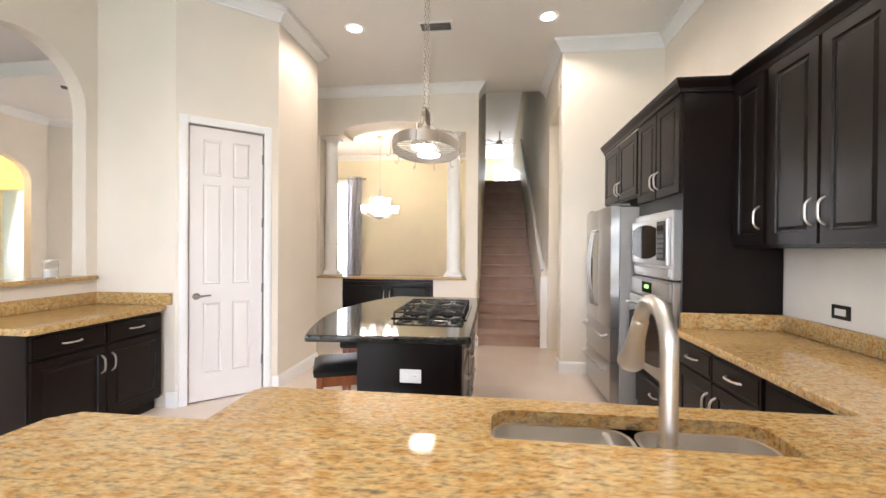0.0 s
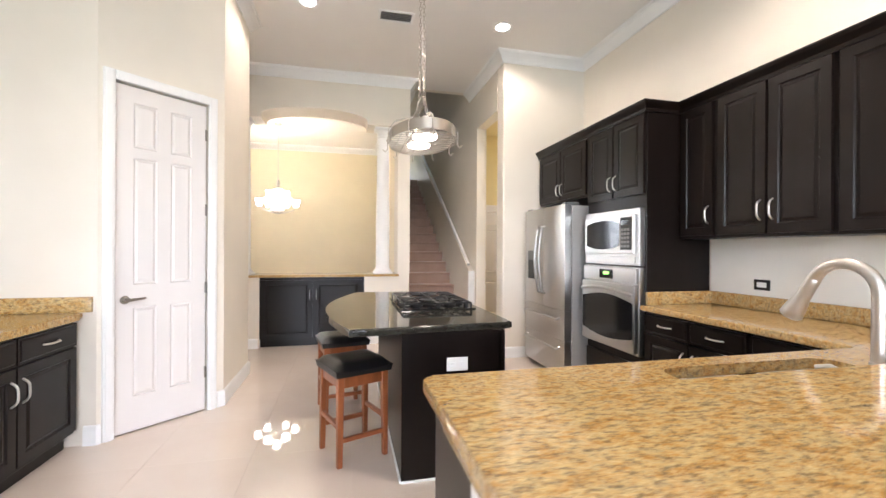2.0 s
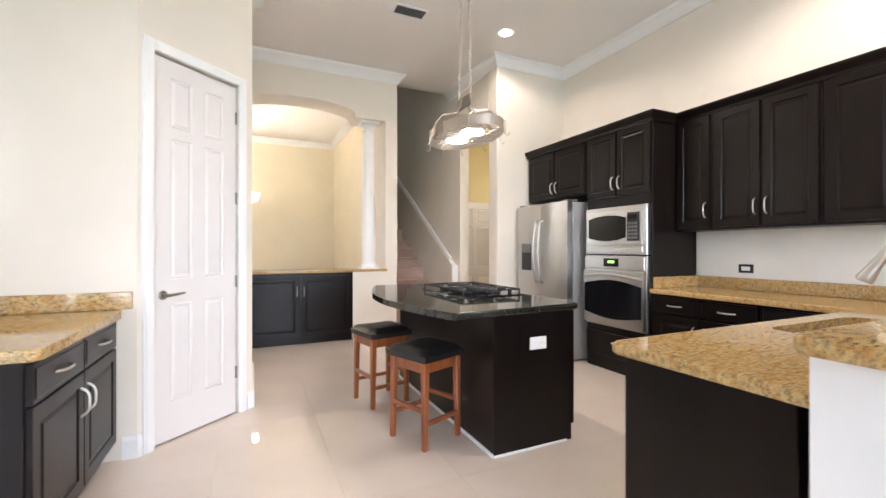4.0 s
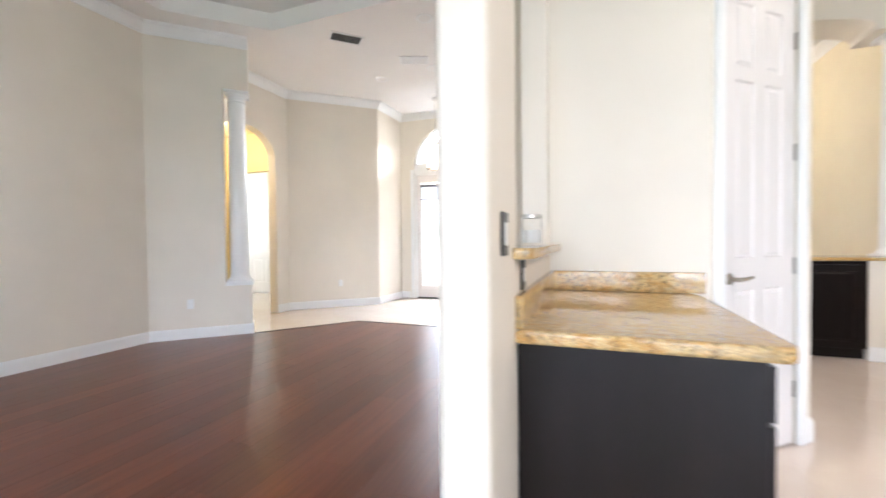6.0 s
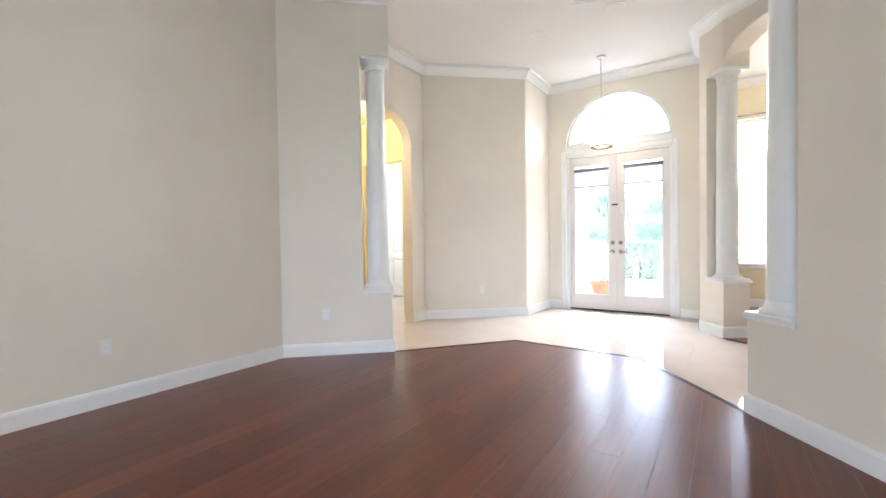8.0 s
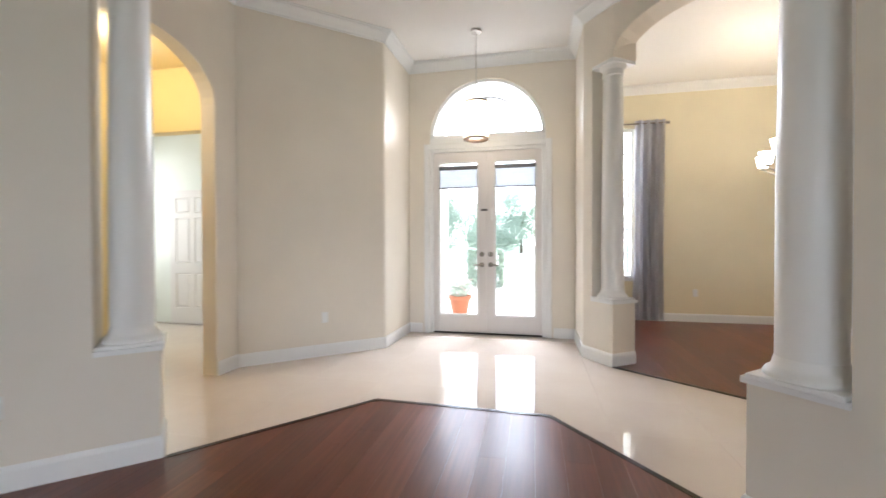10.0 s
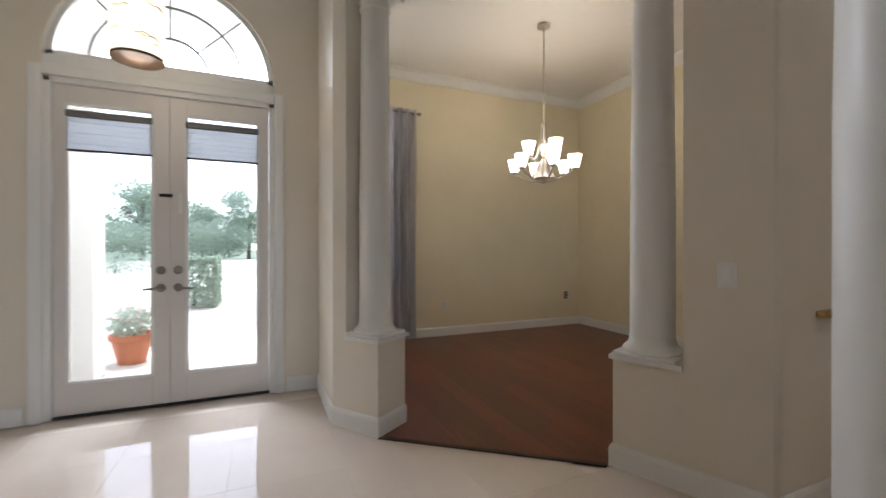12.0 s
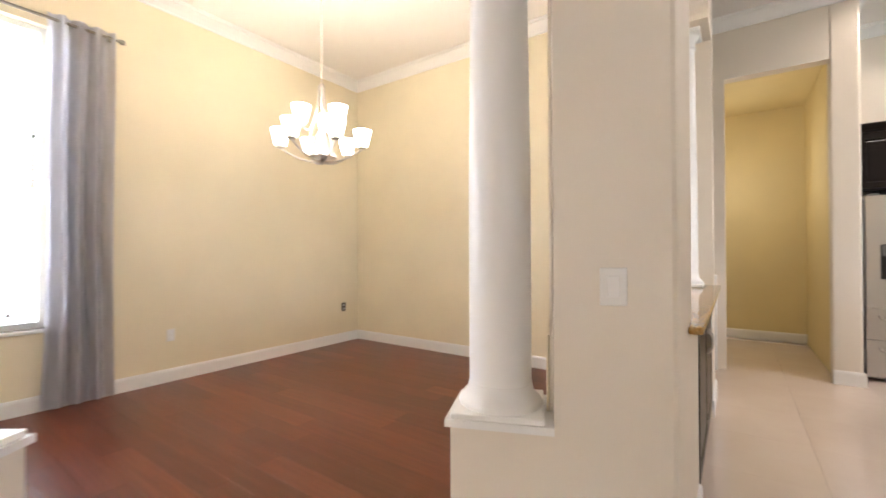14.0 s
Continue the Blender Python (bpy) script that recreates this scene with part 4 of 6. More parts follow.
e, f = Vector(pts[-1]), (Vector(pts[-1]) - Vector(pts[-2])).normalized()
tube(bm, [e, e + f * 0.004, e + f * 0.03, e + f * 0.07, e + f * 0.12, e + f * 0.142, e + f * 0.148], [0.0175, 0.0195, 0.0195, 0.022, 0.030, 0.0325, 0.029], 18)
part("spray_head", bm, NICKEL, faucet, smooth=True)
disp = thing("soap_dispenser", "small brushed nickel soap dispenser at the sink", "soap dispenser", pose(0.675, 1.15, CT))
bm = bmesh.new()
lathe(bm, [(0.022, 0), (0.02, 0.02), (0.012, 0.03), (0.011, 0.07)], 16)
tube(bm, [(0, 0, 0.07), (0, 0.01, 0.09), (0, 0.05, 0.10), (0, 0.085, 0.09)], [0.011, 0.011, 0.009, 0.007], 10)
part("pump", bm, NICKEL, disp, smooth=True)

# oven tower, facing -x; local x towards -y
tower = thing("oven_cabinet", "tall espresso wood oven cabinet with doors above", "cabinet", pose(1.62, 3.925, 0, 0, 0, -90), "espresso cabinets")
bm = bmesh.new()
W = 0.81
box(bm, 0, W, 0.02, 0.62, 0.0, 2.42, 0.002)
part("body", bm, ESP, tower)
for i in range(2):
    half = (W - 0.06) / 2
    cabinet_front(tower, "door", 0.020 + i * (half + 0.02), 1.76, half, 0.64, 0.0, "v", half - 0.03 if i == 0 else 0.03, 0.13)
cabinet_front(tower, "drawer_front", 0.012, 0.13, W - 0.024, 0.25, 0.0, "h", W / 2, 0.16)
CORN = [(0.0, 2.40), (0.012, 2.40), (0.016, 2.425), (0.04, 2.46), (0.046, 2.475), (0.046, 2.485), (0.0, 2.485)]
bm = bmesh.new()
sweep(bm, [(1.64, 4.985), (1.62, 4.95), (1.62, 3.112), (1.935, 3.112), (1.935, 0.3)], CORN)
tagged(part("cabinet_cornice", bm, ESP), "espresso wood cornice along the cabinet tops", "cornice")


def appliance_front(b, w, h, bulge=0.0):
    box(b, 0.0, w, -0.018, 0.02, 0, h, 0.006, 2)


mw = thing("microwave", "built-in stainless microwave with black glass door", "microwave", pose(1.598, 3.90, 1.18, 0, 0, -90))
bm = bmesh.new()
box(bm, 0, 0.76, -0.005, 0.10, 0, 0.47, 0.006)
part("trim_frame", bm, STEEL, mw)
part("door", one_box(0.035, 0.725, -0.035, -0.004, 0.095, 0.42, bev=0.008, seg=2), STEEL, mw)
bm = bmesh.new()
slab(bm, [(0.075, 0.165), (0.19, 0.14), (0.32, 0.132), (0.45, 0.14), (0.55, 0.165), (0.55, 0.355), (0.45, 0.38), (0.32, 0.388), (0.19, 0.38), (0.075, 0.355)], pose(0, -0.039, 0), 0.006)
part("window", bm, BLACKGLASS, mw, "black glass window")
part("control_panel", one_box(0.565, 0.705, -0.039, -0.033, 0.13, 0.40, bev=0.002), BLACKP, mw, "black control panel")
for r in range(5):
    for c in range(3):
        part("button", one_box(0.578 + c * 0.038, 0.606 + c * 0.038, -0.042, -0.038, 0.15 + r * 0.034, 0.172 + r * 0.034), SIDEGREY, mw)
part("display", one_box(0.58, 0.68, -0.042, -0.038, 0.335, 0.375), BLACKGLASS, mw)
part("vent_grille", one_box(0.04, 0.72, -0.02, -0.003, 0.02, 0.075, bev=0.004), STEEL, mw)
ov = thing("wall_oven", "stainless built-in wall oven with curved black glass door", "oven", pose(1.598, 3.90, 0.46, 0, 0, -90))
bm = bmesh.new()
box(bm, 0, 0.76, -0.005, 0.10, 0, 0.71, 0.004)
part("body", bm, STEEL, ov)
part("control_strip", one_box(0.01, 0.75, -0.03, -0.004, 0.575, 0.70, bev=0.006), STEEL, ov)
part("display", one_box(0.27, 0.46, -0.034, -0.029, 0.60, 0.68, bev=0.002), BLACKGLASS, ov)
part("clock", one_box(0.33, 0.41, -0.036, -0.033, 0.635, 0.66), GREENLED, ov, "green lit oven clock")
part("door", one_box(0.01, 0.75, -0.045, -0.004, 0.02, 0.565, bev=0.008, seg=2), STEEL, ov)
bm = bmesh.new()
slab(bm, [(0.03, 0.13)] + [(0.03 + 0.70 * k / 12, 0.13 - 0.045 * math.sin(math.pi * k / 12)) for k in range(1, 12)] + [(0.73, 0.13), (0.73, 0.42)] + [(0.73 - 0.70 * k / 12, 0.42 + 0.05 * math.sin(math.pi * k / 12)) for k in range(1, 12)] + [(0.03, 0.42)], pose(0, -0.050, 0), 0.008)
part("window", bm, BLACKGLASS, ov, "curved black glass window")
bm = bmesh.new()
tube(bm, [(0.05, -0.045, 0.49)] + [(0.05 + 0.66 * k / 12, -0.07 - 0.03 * math.sin(math.pi * k / 12), 0.495 + 0.03 * math.sin(math.pi * k / 12)) for k in range(13)] + [(0.71, -0.045, 0.49)], 0.014, 10)
part("handle", bm, STEEL, ov, smooth=True)

# fridge
fr = thing("refrigerator", "stainless french-door refrigerator with two bottom drawers", "refrigerator", pose(1.44, 4.925, 0, 0, 0, -90))
FW, FH = 0.92, 1.77
bm = bmesh.new()
box(bm, 0, FW, 0.07, 0.79, 0.02, FH - 0.02, 0.006)
part("cabinet", bm, painted("grey_fridge_side", (0.34, 0.34, 0.335), 0.4), fr, "grey fridge body")


def bowed(w, h, bulge, t=0.065):
    b = bmesh.new()
    n = 10
    front = [(w * k / n, -bulge * math.sin(math.pi * (0.12 + 0.76 * k / n))) for k in range(n + 1)]
    poly = front + [(w, t), (0, t)]
    prism(b, poly, 0, h)
    es = [e for e in b.edges if abs(e.verts[0].co.z - e.verts[1].co.z) < 1e-6]
    bmesh.ops.bevel(b, geom=es, offset=0.006, segments=2, affect="EDGES")
    return b


for i in range(2):
    d = part("door", bowed(FW / 2 - 0.004, 1.06, 0.018), STEEL, fr, smooth=True, m=pose(i * FW / 2 + 0.002, 0, FH - 1.06 - 0.01))
    hx = FW / 2 - 0.045 if i == 0 else 0.045
    bm = bmesh.new()
    tube(bm, [(hx, -0.01, 0.14), (hx, -0.05, 0.15)] + [(hx, -0.055 - 0.035 * math.sin(math.pi * k / 10), 0.16 + 0.68 * k / 10) for k in range(11)] + [(hx, -0.05, 0.85), (hx, -0.01, 0.86)], 0.013, 10)
    part("handle", bm, STEEL, d, "", True)
for z0, hh in ((0.40, 0.295), (0.05, 0.345)):
    d = part("drawer", bowed(FW - 0.004, hh, 0.02), STEEL, fr, smooth=True, m=pose(0.002, 0, z0))
    bm = bmesh.new()
    zz = hh - 0.07
    tube(bm, [(0.09, -0.01, zz)] + [(0.09 + (FW - 0.18) * k / 10, -0.055 - 0.03 * math.sin(math.pi * k / 10), zz - 0.02 + 0.02 * math.sin(math.pi * k / 10)) for k in range(11)] + [(FW - 0.09, -0.01, zz)], 0.013, 10)
    part("handle", bm, STEEL, d, "", True)
part("dispenser", one_box(0.10, 0.30, -0.022, 0.0, 0.97, 1.30, bev=0.008), BLACKP, fr, "dark ice and water dispenser")
part("dispenser_panel", one_box(0.11, 0.29, -0.026, -0.02, 1.19, 1.29, bev=0.003), SIDEGREY, fr)
part("hinge_cover", one_box(0.02, 0.10, 0.01, 0.16, FH - 0.012, FH + 0.012, bev=0.006), SIDEGREY, fr)
part("hinge_cover", one_box(FW - 0.10, FW - 0.02, 0.01, 0.16, FH - 0.012, FH + 0.012, bev=0.006), SIDEGREY, fr)


def wall_cabinet(m, w, h, d, ndoors, label, handles, hz=0.13):
    c = thing("wall_cabinet", label, "cabinet", m, "espresso cabinets")
    b = bmesh.new()
    box(b, 0, w, 0.021, d, 0, h, 0.002)
    part("body", b, ESP, c)
    gap = 0.02
    dw = (w - gap * (ndoors + 1)) / ndoors
    for i in range(ndoors):
        cabinet_front(c, "door", gap + i * (dw + gap), 0.022, dw, h - 0.044, 0.0, "v", dw - 0.03 if handles[i] == "r" else 0.03, hz)
    return c


wall_cabinet(pose(1.62, 4.96, 1.83, 0, 0, -90), 1.03, 0.58, 0.62, 2, "espresso wood cabinet above the refrigerator", "rl", 0.11)
wall_cabinet(pose(1.925, 3.11, 1.40, 0, 0, -90), 0.335, 1.02, 0.318, 1, "narrow espresso wood wall cabinet", "r", 0.15)
wall_cabinet(pose(1.925, 2.772, 1.40, 0, 0, -90), 0.76, 1.02, 0.318, 2, "two-door espresso wood wall cabinet above the counter", "rl", 0.15)
wall_cabinet(pose(1.925, 2.01, 1.40, 0, 0, -90), 0.80, 1.02, 0.318, 2, "two-door espresso wood wall cabinet above the counter", "rl", 0.15)
wall_cabinet(pose(1.925, 1.205, 1.40, 0, 0, -90), 0.80, 1.02, 0.318, 2, "two-door espresso wood wall cabinet above the counter", "rl", 0.15)

# bar cabinet below the pass-through, facing +x
two_door_base(pose(-2.37, 2.45, 0, 0, 0, 90), 1.02, 0.655, "espresso wood base cabinet below the pass-through")
granite("countertop", rounded([(-3.028, 2.42, 0), (-2.335, 2.42, 0.02), (-2.335, 3.42, 0.02), (-2.36, 3.498, 0), (-3.028, 3.498, 0)], 0), CT - GT, CT, "polished golden granite counter below the pass-through", GOLD)
granite("backsplash", [(-3.028, 2.425), (-3.005, 2.425), (-3.005, 3.476), (-3.028, 3.476)], CT + 0.001, 0.982, "low golden granite backsplash strip", GOLD, "backsplash", 0.004)
granite("backsplash", [(-3.028, 3.477), (-2.30, 3.477), (-2.30, 3.498), (-3.028, 3.498)], CT + 0.001, 0.982, "low golden granite backsplash strip", GOLD, "backsplash", 0.004)
granite("ledge", rounded([(-3.22, 2.40, 0.02), (-2.97, 2.40, 0.02), (-2.97, 3.47, 0.02), (-3.22, 3.47, 0.02)], 0), 1.092, 1.125, "polished granite ledge of the pass-through opening", GOLD)

# serving cabinet below the columned arch
c = base_cabinet(pose(-1.77, AY - 0.004, 0), 1.345, 0.15, [
    ("door", 0.03, 0.11, 0.635, 0.775, "v", 0.60, 0.58), ("door", 0.68, 0.11, 0.635, 0.775, "v", 0.035, 0.58)], "espresso wood serving cabinet set into the wall", 0.92)
granite("serving_ledge", rounded([(-2.30, AY - 0.05, 0.02), (0.045, AY - 0.05, 0.02), (0.045, AB + 0.04, 0.02), (-2.118, AB + 0.04, 0.01), (-2.118, AY - 0.002, 0), (-2.30, AY - 0.002, 0)], 0), 0.926, 0.956, "long golden granite serving ledge between columns", GOLD, "ledge", 0.008)

# ---- island ----
isl = thing("kitchen_island", "espresso wood kitchen island with curved seating side", "kitchen island", pose(0, 0, 0))
bm = bmesh.new()
box(bm, -0.365, 0.225, 2.60, 4.30, 0.0, CT - GT, 0.003)
part("body", bm, ESP, isl)
part("corner_post", one_box(0.205, 0.25, 2.60, 2.66, 0.10, CT - GT, bev=0.006), ESP, isl)
for i in range(3):
    w = 0.52
    cabinet_front(isl, "drawer_front", 0, 0, w, 0.15, 0, "h", w / 2, 0.075).matrix_basis = pose(0.247, 2.68 + i * 0.54, 0.67, 0, 0, 90)
    cabinet_front(isl, "drawer_front", 0, 0, w, 0.26, 0, "h", w / 2, 0.16).matrix_basis = pose(0.247, 2.68 + i * 0.54, 0.395, 0, 0, 90)
    cabinet_front(isl, "drawer_front", 0, 0, w, 0.26, 0, "h", w / 2, 0.16).matrix_basis = pose(0.247, 2.68 + i * 0.54, 0.12, 0, 0, 90)
part("floor_trim", one_box(-0.375, -0.366, 2.60, 4.30, 0.0, 0.02), TRIM, isl, "white caulked floor line")
part("floor_trim", one_box(-0.365, 0.18, 2.592, 2.599, 0.0, 0.012), TRIM, isl)
arcp = []
for k in range(15):
    s = k / 14
    arcp.append((-0.655 - 0.20 * math.sin(math.pi * s) * (1.0) + 0.09 * s, 2.535 + 1.93 * s))
top_poly = arcp + [(0.30, 4.465), (0.30, 2.625), (0.26, 2.60)]
granite("island_top", top_poly[::-1], CT - GT, CT, "polished black granite island top with a bowed edge", BLACKG)

cook = thing("cooktop", "black gas cooktop with cast-iron grates set in the island", "cooktop", pose(-0.03, 3.52, CT))
part("glass_base", one_box(-0.27, 0.27, -0.38, 0.38, 0.0, 0.008, bev=0.003), BLACKGLASS, cook)
for (gx, gy) in ((-0.13, -0.19), (0.12, -0.19), (-0.13, 0.19), (0.12, 0.19)):
    bm = bmesh.new()
    w, d, z = 0.118, 0.175, 0.045
    for pts in ([(-w, -d, z), (w, -d, z), (w, d, z), (-w, d, z)],):
        tube(bm, pts, 0.007, 6, True)
    for a in range(0, 360, 45):
        ca, sa = math.cos(radians(a)), math.sin(radians(a))
        tube(bm, [(0.03 * ca, 0.03 * sa, z + 0.004), (min(w, abs(0.16 * ca)) * (1 if ca >= 0 else -1), 0.155 * sa, z + 0.004)], 0.006, 6)
    for sx in (-1, 1):
        for sy in (-1, 1):
            tube(bm, [(sx * w, sy * d, 0.008), (sx * w, sy * d, z)], 0.007, 6)
    part("grate", bm, IRON, cook, m=pose(gx, gy, 0))
    bm = bmesh.new()
    lathe(bm, [(0.045, 0.008), (0.045, 0.02), (0.03, 0.022), (0.03, 0.03)], 20, gx, gy)
    part("burner", bm, IRON, cook, smooth=True)
for k in range(4):
    bm = bmesh.new()
    lathe(bm, [(0.017, 0.008), (0.015, 0.03)], 16, 0.235, -0.24 + 0.16 * k)
    part("knob", bm, BLACKP, cook)


# ---- stools ----
def stool(m, label):
    s = thing("bar_stool", label, "stool", m, "stools at the island")
    w, h = 0.165, 0.54
    for sx in (-1, 1):
        for sy in (-1, 1):
            b = bmesh.new()
            r = bmesh.ops.create_cube(b, size=1.0)
            for v in r["verts"]:
                f = 1.0 if v.co.z > 0 else 1.04
                q = 0.021 if v.co.z > 0 else 0.016
                v.co = Vector((sx * (w - 0.02) * f + (1 if v.co.x > 0 else -1) * q, sy * (w - 0.02) * f + (1 if v.co.y > 0 else -1) * q, h if v.co.z > 0 else 0))
            bmesh.ops.bevel(b, geom=b.edges[:], offset=0.004, segments=1, affect="EDGES")
            part("leg", b, CHERRY, s)
    for i, (z, a) in enumerate(((0.16, 0), (0.16, 180), (0.24, 90), (0.24, 270))):
        bm2 = one_box(-w + 0.01, w - 0.01, -0.012, 0.012, z - 0.014, z + 0.014, bev=0.003)
        bmesh.ops.transform(bm2, matrix=pose(0, 0, 0, 0, 0, a) @ pose(0, -w + 0.012, 0), verts=bm2.verts[:])
        part("stretcher", bm2, CHERRY, s)
    for a in range(0, 360, 90):
        bm2 = one_box(-w + 0.02, w - 0.02, -0.010, 0.010, h - 0.07, h, bev=0.003)
        bmesh.ops.transform(bm2, matrix=pose(0, 0, 0, 0, 0, a) @ pose(0, -w + 0.018, 0), verts=bm2.verts[:])
        part("apron", bm2, CHERRY, s)
    b = bmesh.new()
    n = 10
    W2 = 0.19
    top = [[None] * (n + 1) for _ in range(n + 1)]
    for j in range(n + 1):
        for i in range(n + 1):
            u, v = -1 + 2 * i / n, -1 + 2 * j / n
            fall = (1 - abs(u) ** 5) * (1 - abs(v) ** 5)
            top[j][i] = b.verts.new((u * W2 * (0.985 + 0.015 * fall), v * W2 * (0.985 + 0.015 * fall), h + 0.03 + 0.048 * fall ** 0.6 + 0.012 * u * u))
    for j in range(n):
        for i in range(n):
            b.faces.new((top[j][i], top[j][i + 1], top[j + 1][i + 1], top[j + 1][i]))
    rim = [top[0][i] for i in range(n + 1)] + [top[j][n] for j in range(1, n + 1)] + [top[n][i] for i in range(n - 1, -1, -1)] + [top[j][0] for j in range(n - 1, 0, -1)]
    low = [b.verts.new((v.co.x * 0.96, v.co.y * 0.96, h + 0.001)) for v in rim]
    for k in range(len(rim)):
        b.faces.new((rim[k - 1], rim[k], low[k], low[k - 1]))
    b.faces.new(low)
    part("seat", b, LEATHER, s, "padded black leather seat", True)
    return s


s1 = stool(pose(-0.62, 3.04, 0, 0, 0, 22), "cherry wood bar stool with padded black leather seat")
copy_thing(s1, pose(-0.70, 3.80, 0, 0, 0, 12))

# ---- pot-rack pendant above the island ----
pr = thing("pot_rack_light", "oval brushed-metal pot rack with two lit lamps and chains", "pot rack", pose(-0.105, 3.46, -0.045))
RA, RB = 0.25, 0.42


def oval(n, a, b2, z):
    return [(a * math.cos(2 * math.pi * k / n), b2 * math.sin(2 * math.pi * k / n), z) for k in range(n)]


bm = bmesh.new()
o1, o2 = oval(48, RA, RB, 0), oval(48, RA - 0.004, RB - 0.004, 0)
rings = [[bm.verts.new((x, y, z)) for x, y, _ in ring] for ring, z in ((o1, 2.17), (o1, 2.245), (o2, 2.245), (o2, 2.17))]
for a in range(4):
    for k in range(48):
        bm.faces.new((rings[a][k], rings[a][(k + 1) % 48], rings[(a + 1) % 4][(k + 1) % 48], rings[(a + 1) % 4][k]))
part("band", bm, RACK, pr, smooth=True)
for k in range(-4, 5):
    x = k * 0.06
    yy = RB * math.sqrt(max(0, 1 - (x / RA) ** 2)) - 0.004
    bm = bmesh.new()
    tube(bm, [(x, -yy, 2.185), (x, yy, 2.185)], 0.003, 6)
    part("grid_bar", bm, RACK, pr)
for k in range(-6, 7):
    y = k * 0.06
    xx = RA * math.sqrt(max(0, 1 - (y / RB) ** 2)) - 0.004
    bm = bmesh.new()
    tube(bm, [(-xx, y, 2.181), (xx, y, 2.181)], 0.003, 6)
    part("grid_bar", bm, RACK, pr)
for sy in (-1, 1):
    bm = bmesh.new()
    tube(bm, [(0, sy * RB * f, z) for f, z in ((0.985, 2.24), (0.93, 2.275), (0.78, 2.305), (0.52, 2.325), (0.34, 2.36), (0.27, 2.42), (0.25, 2.48))], 0.008, 8)
    part("arm", bm, RACK, pr, smooth=True)
for sx in (-1, 1):
    bm = bmesh.new()
    for (x0, z0), (x1, z1) in zip(((RA + 0.006, 2.17), (RA + 0.006, 2.26), (RA * 0.8, 2.33), (RA * 0.3, 2.36), (0.04, 2.42)), ((RA + 0.006, 2.26), (RA * 0.8, 2.33), (RA * 0.3, 2.36), (0.04, 2.42), (0.032, 2.49))):
        slab(bm, [(-0.02, 0), (0.02, 0), (0.02, math.hypot(x1 - x0, z1 - z0)), (-0.02, math.hypot(x1 - x0, z1 - z0))],
             Matrix.Translation((sx * x0, 0, z0)) @ Matrix.Rotation(math.atan2(sx * (x1 - x0), z1 - z0), 4, "Y") @ Matrix.Rotation(radians(90), 4, "Z"), 0.004)
    part("strap", bm, RACK, pr, "flat riveted steel strap")
bm = bmesh.new()
slab(bm, [(-0.13, 2.42), (0.13, 2.42), (0.10, 2.50), (-0.10, 2.50)], Matrix.Rotation(radians(90), 4, "Z") @ Matrix.Translation((0, -0.012, 0)), 0.024)
part("top_bar", bm, BRONZE, pr, "dark hanging plate")
for sy in (-1, 1):
    bm = bmesh.new()
    z, k = 2.49, 0
    while z < H + 0.015:
        lk = [(0.010 * math.cos(a), 0.0, z + 0.018 + 0.02 * math.sin(a)) for a in [2 * math.pi * i / 8 for i in range(8)]]
        if k % 2:
            lk = [(0, p[0], p[2]) for p in lk]
        tube(bm, [(p[0], p[1] + sy * 0.10 * (1 - 0.4 * (z - 2.49)), p[2]) for p in lk], 0.0028, 5, True)
        z += 0.031
        k += 1
    part("chain", bm, RACK, pr)
bm = bmesh.new()
lathe(bm, [(0.07, H + 0.015), (0.065, H + 0.037), (0.05, H + 0.044)], 24)
part("canopy", bm, RACK, pr, smooth=True)
for y in (-0.13, 0.13):
    bm = bmesh.new()
    lathe(bm, [(0.098, 2.19), (0.10, 2.20), (0.06, 2.27), (0.03, 2.31), (0.025, 2.34)], 28, 0, y)
    sh = part("lamp_shade", bm, RACK, pr, smooth=True)
    bm = bmesh.new()
    lathe(bm, [(0.055, 2.168), (0.088, 2.178), (0.09, 2.188)], 28, 0, y)
    part("bulb", bm, SPOTGLOW, pr, "lit frosted lamp", True)
for k in range(10):
    a = 2 * math.pi * (k + 0.5) / 10
    x, y = RA * math.cos(a), RB * math.sin(a)
    nx, ny = math.cos(a), math.sin(a)
    bm = bmesh.new()
    tube(bm, [(x, y, 2.24), (x + nx * 0.012, y + ny * 0.012, 2.235), (x + nx * 0.012, y + ny * 0.012, 2.14), (x + nx * 0.03, y + ny * 0.03, 2.12), (x + nx * 0.05, y + ny * 0.05, 2.14)], 0.004, 6)
    part("hook", bm, RACK, pr)
for y in (-0.13, 0.13):
    lamp("SPOT", "pot_rack_lamp", pr.matrix_basis @ pose(0, y, 2.16), 14, WARM, 0.06, angle=130)

# ---- chandelier in the dining room ----
CX, CY = -1.935, 8.67
ch = thing("chandelier", "nine-lamp brushed nickel chandelier with lit white glass shades", "chandelier", pose(CX, CY, 0))
bm = bmesh.new()
lathe(bm, [(0.07, H - 0.035), (0.065, H - 0.01), (0.05, H - 0.001)], 24)
part("canopy", bm, NICKEL, ch, smooth=True)
bm = bmesh.new()
z, k = 2.60, 0
while z < H - 0.05:
    lk = [(0.009 * math.cos(a), 0.0, z + 0.018 + 0.02 * math.sin(a)) for a in [2 * math.pi * i / 8 for i in range(8)]]
    if k % 2:
        lk = [(0, p[0], p[2]) for p in lk]
    tube(bm, lk, 0.0025, 5, True)
    z += 0.031
    k += 1
part("chain", bm, NICKEL, ch)
bm = bmesh.new()
lathe(bm, [(0.010, 1.95), (0.022, 1.962), (0.030, 1.975), (0.012, 1.99), (0.009, 2.20), (0.009, 2.54), (0.024, 2.56), (0.026, 2.59), (0.012, 2.61)], 20)
part("stem", bm, NICKEL, ch, smooth=True)
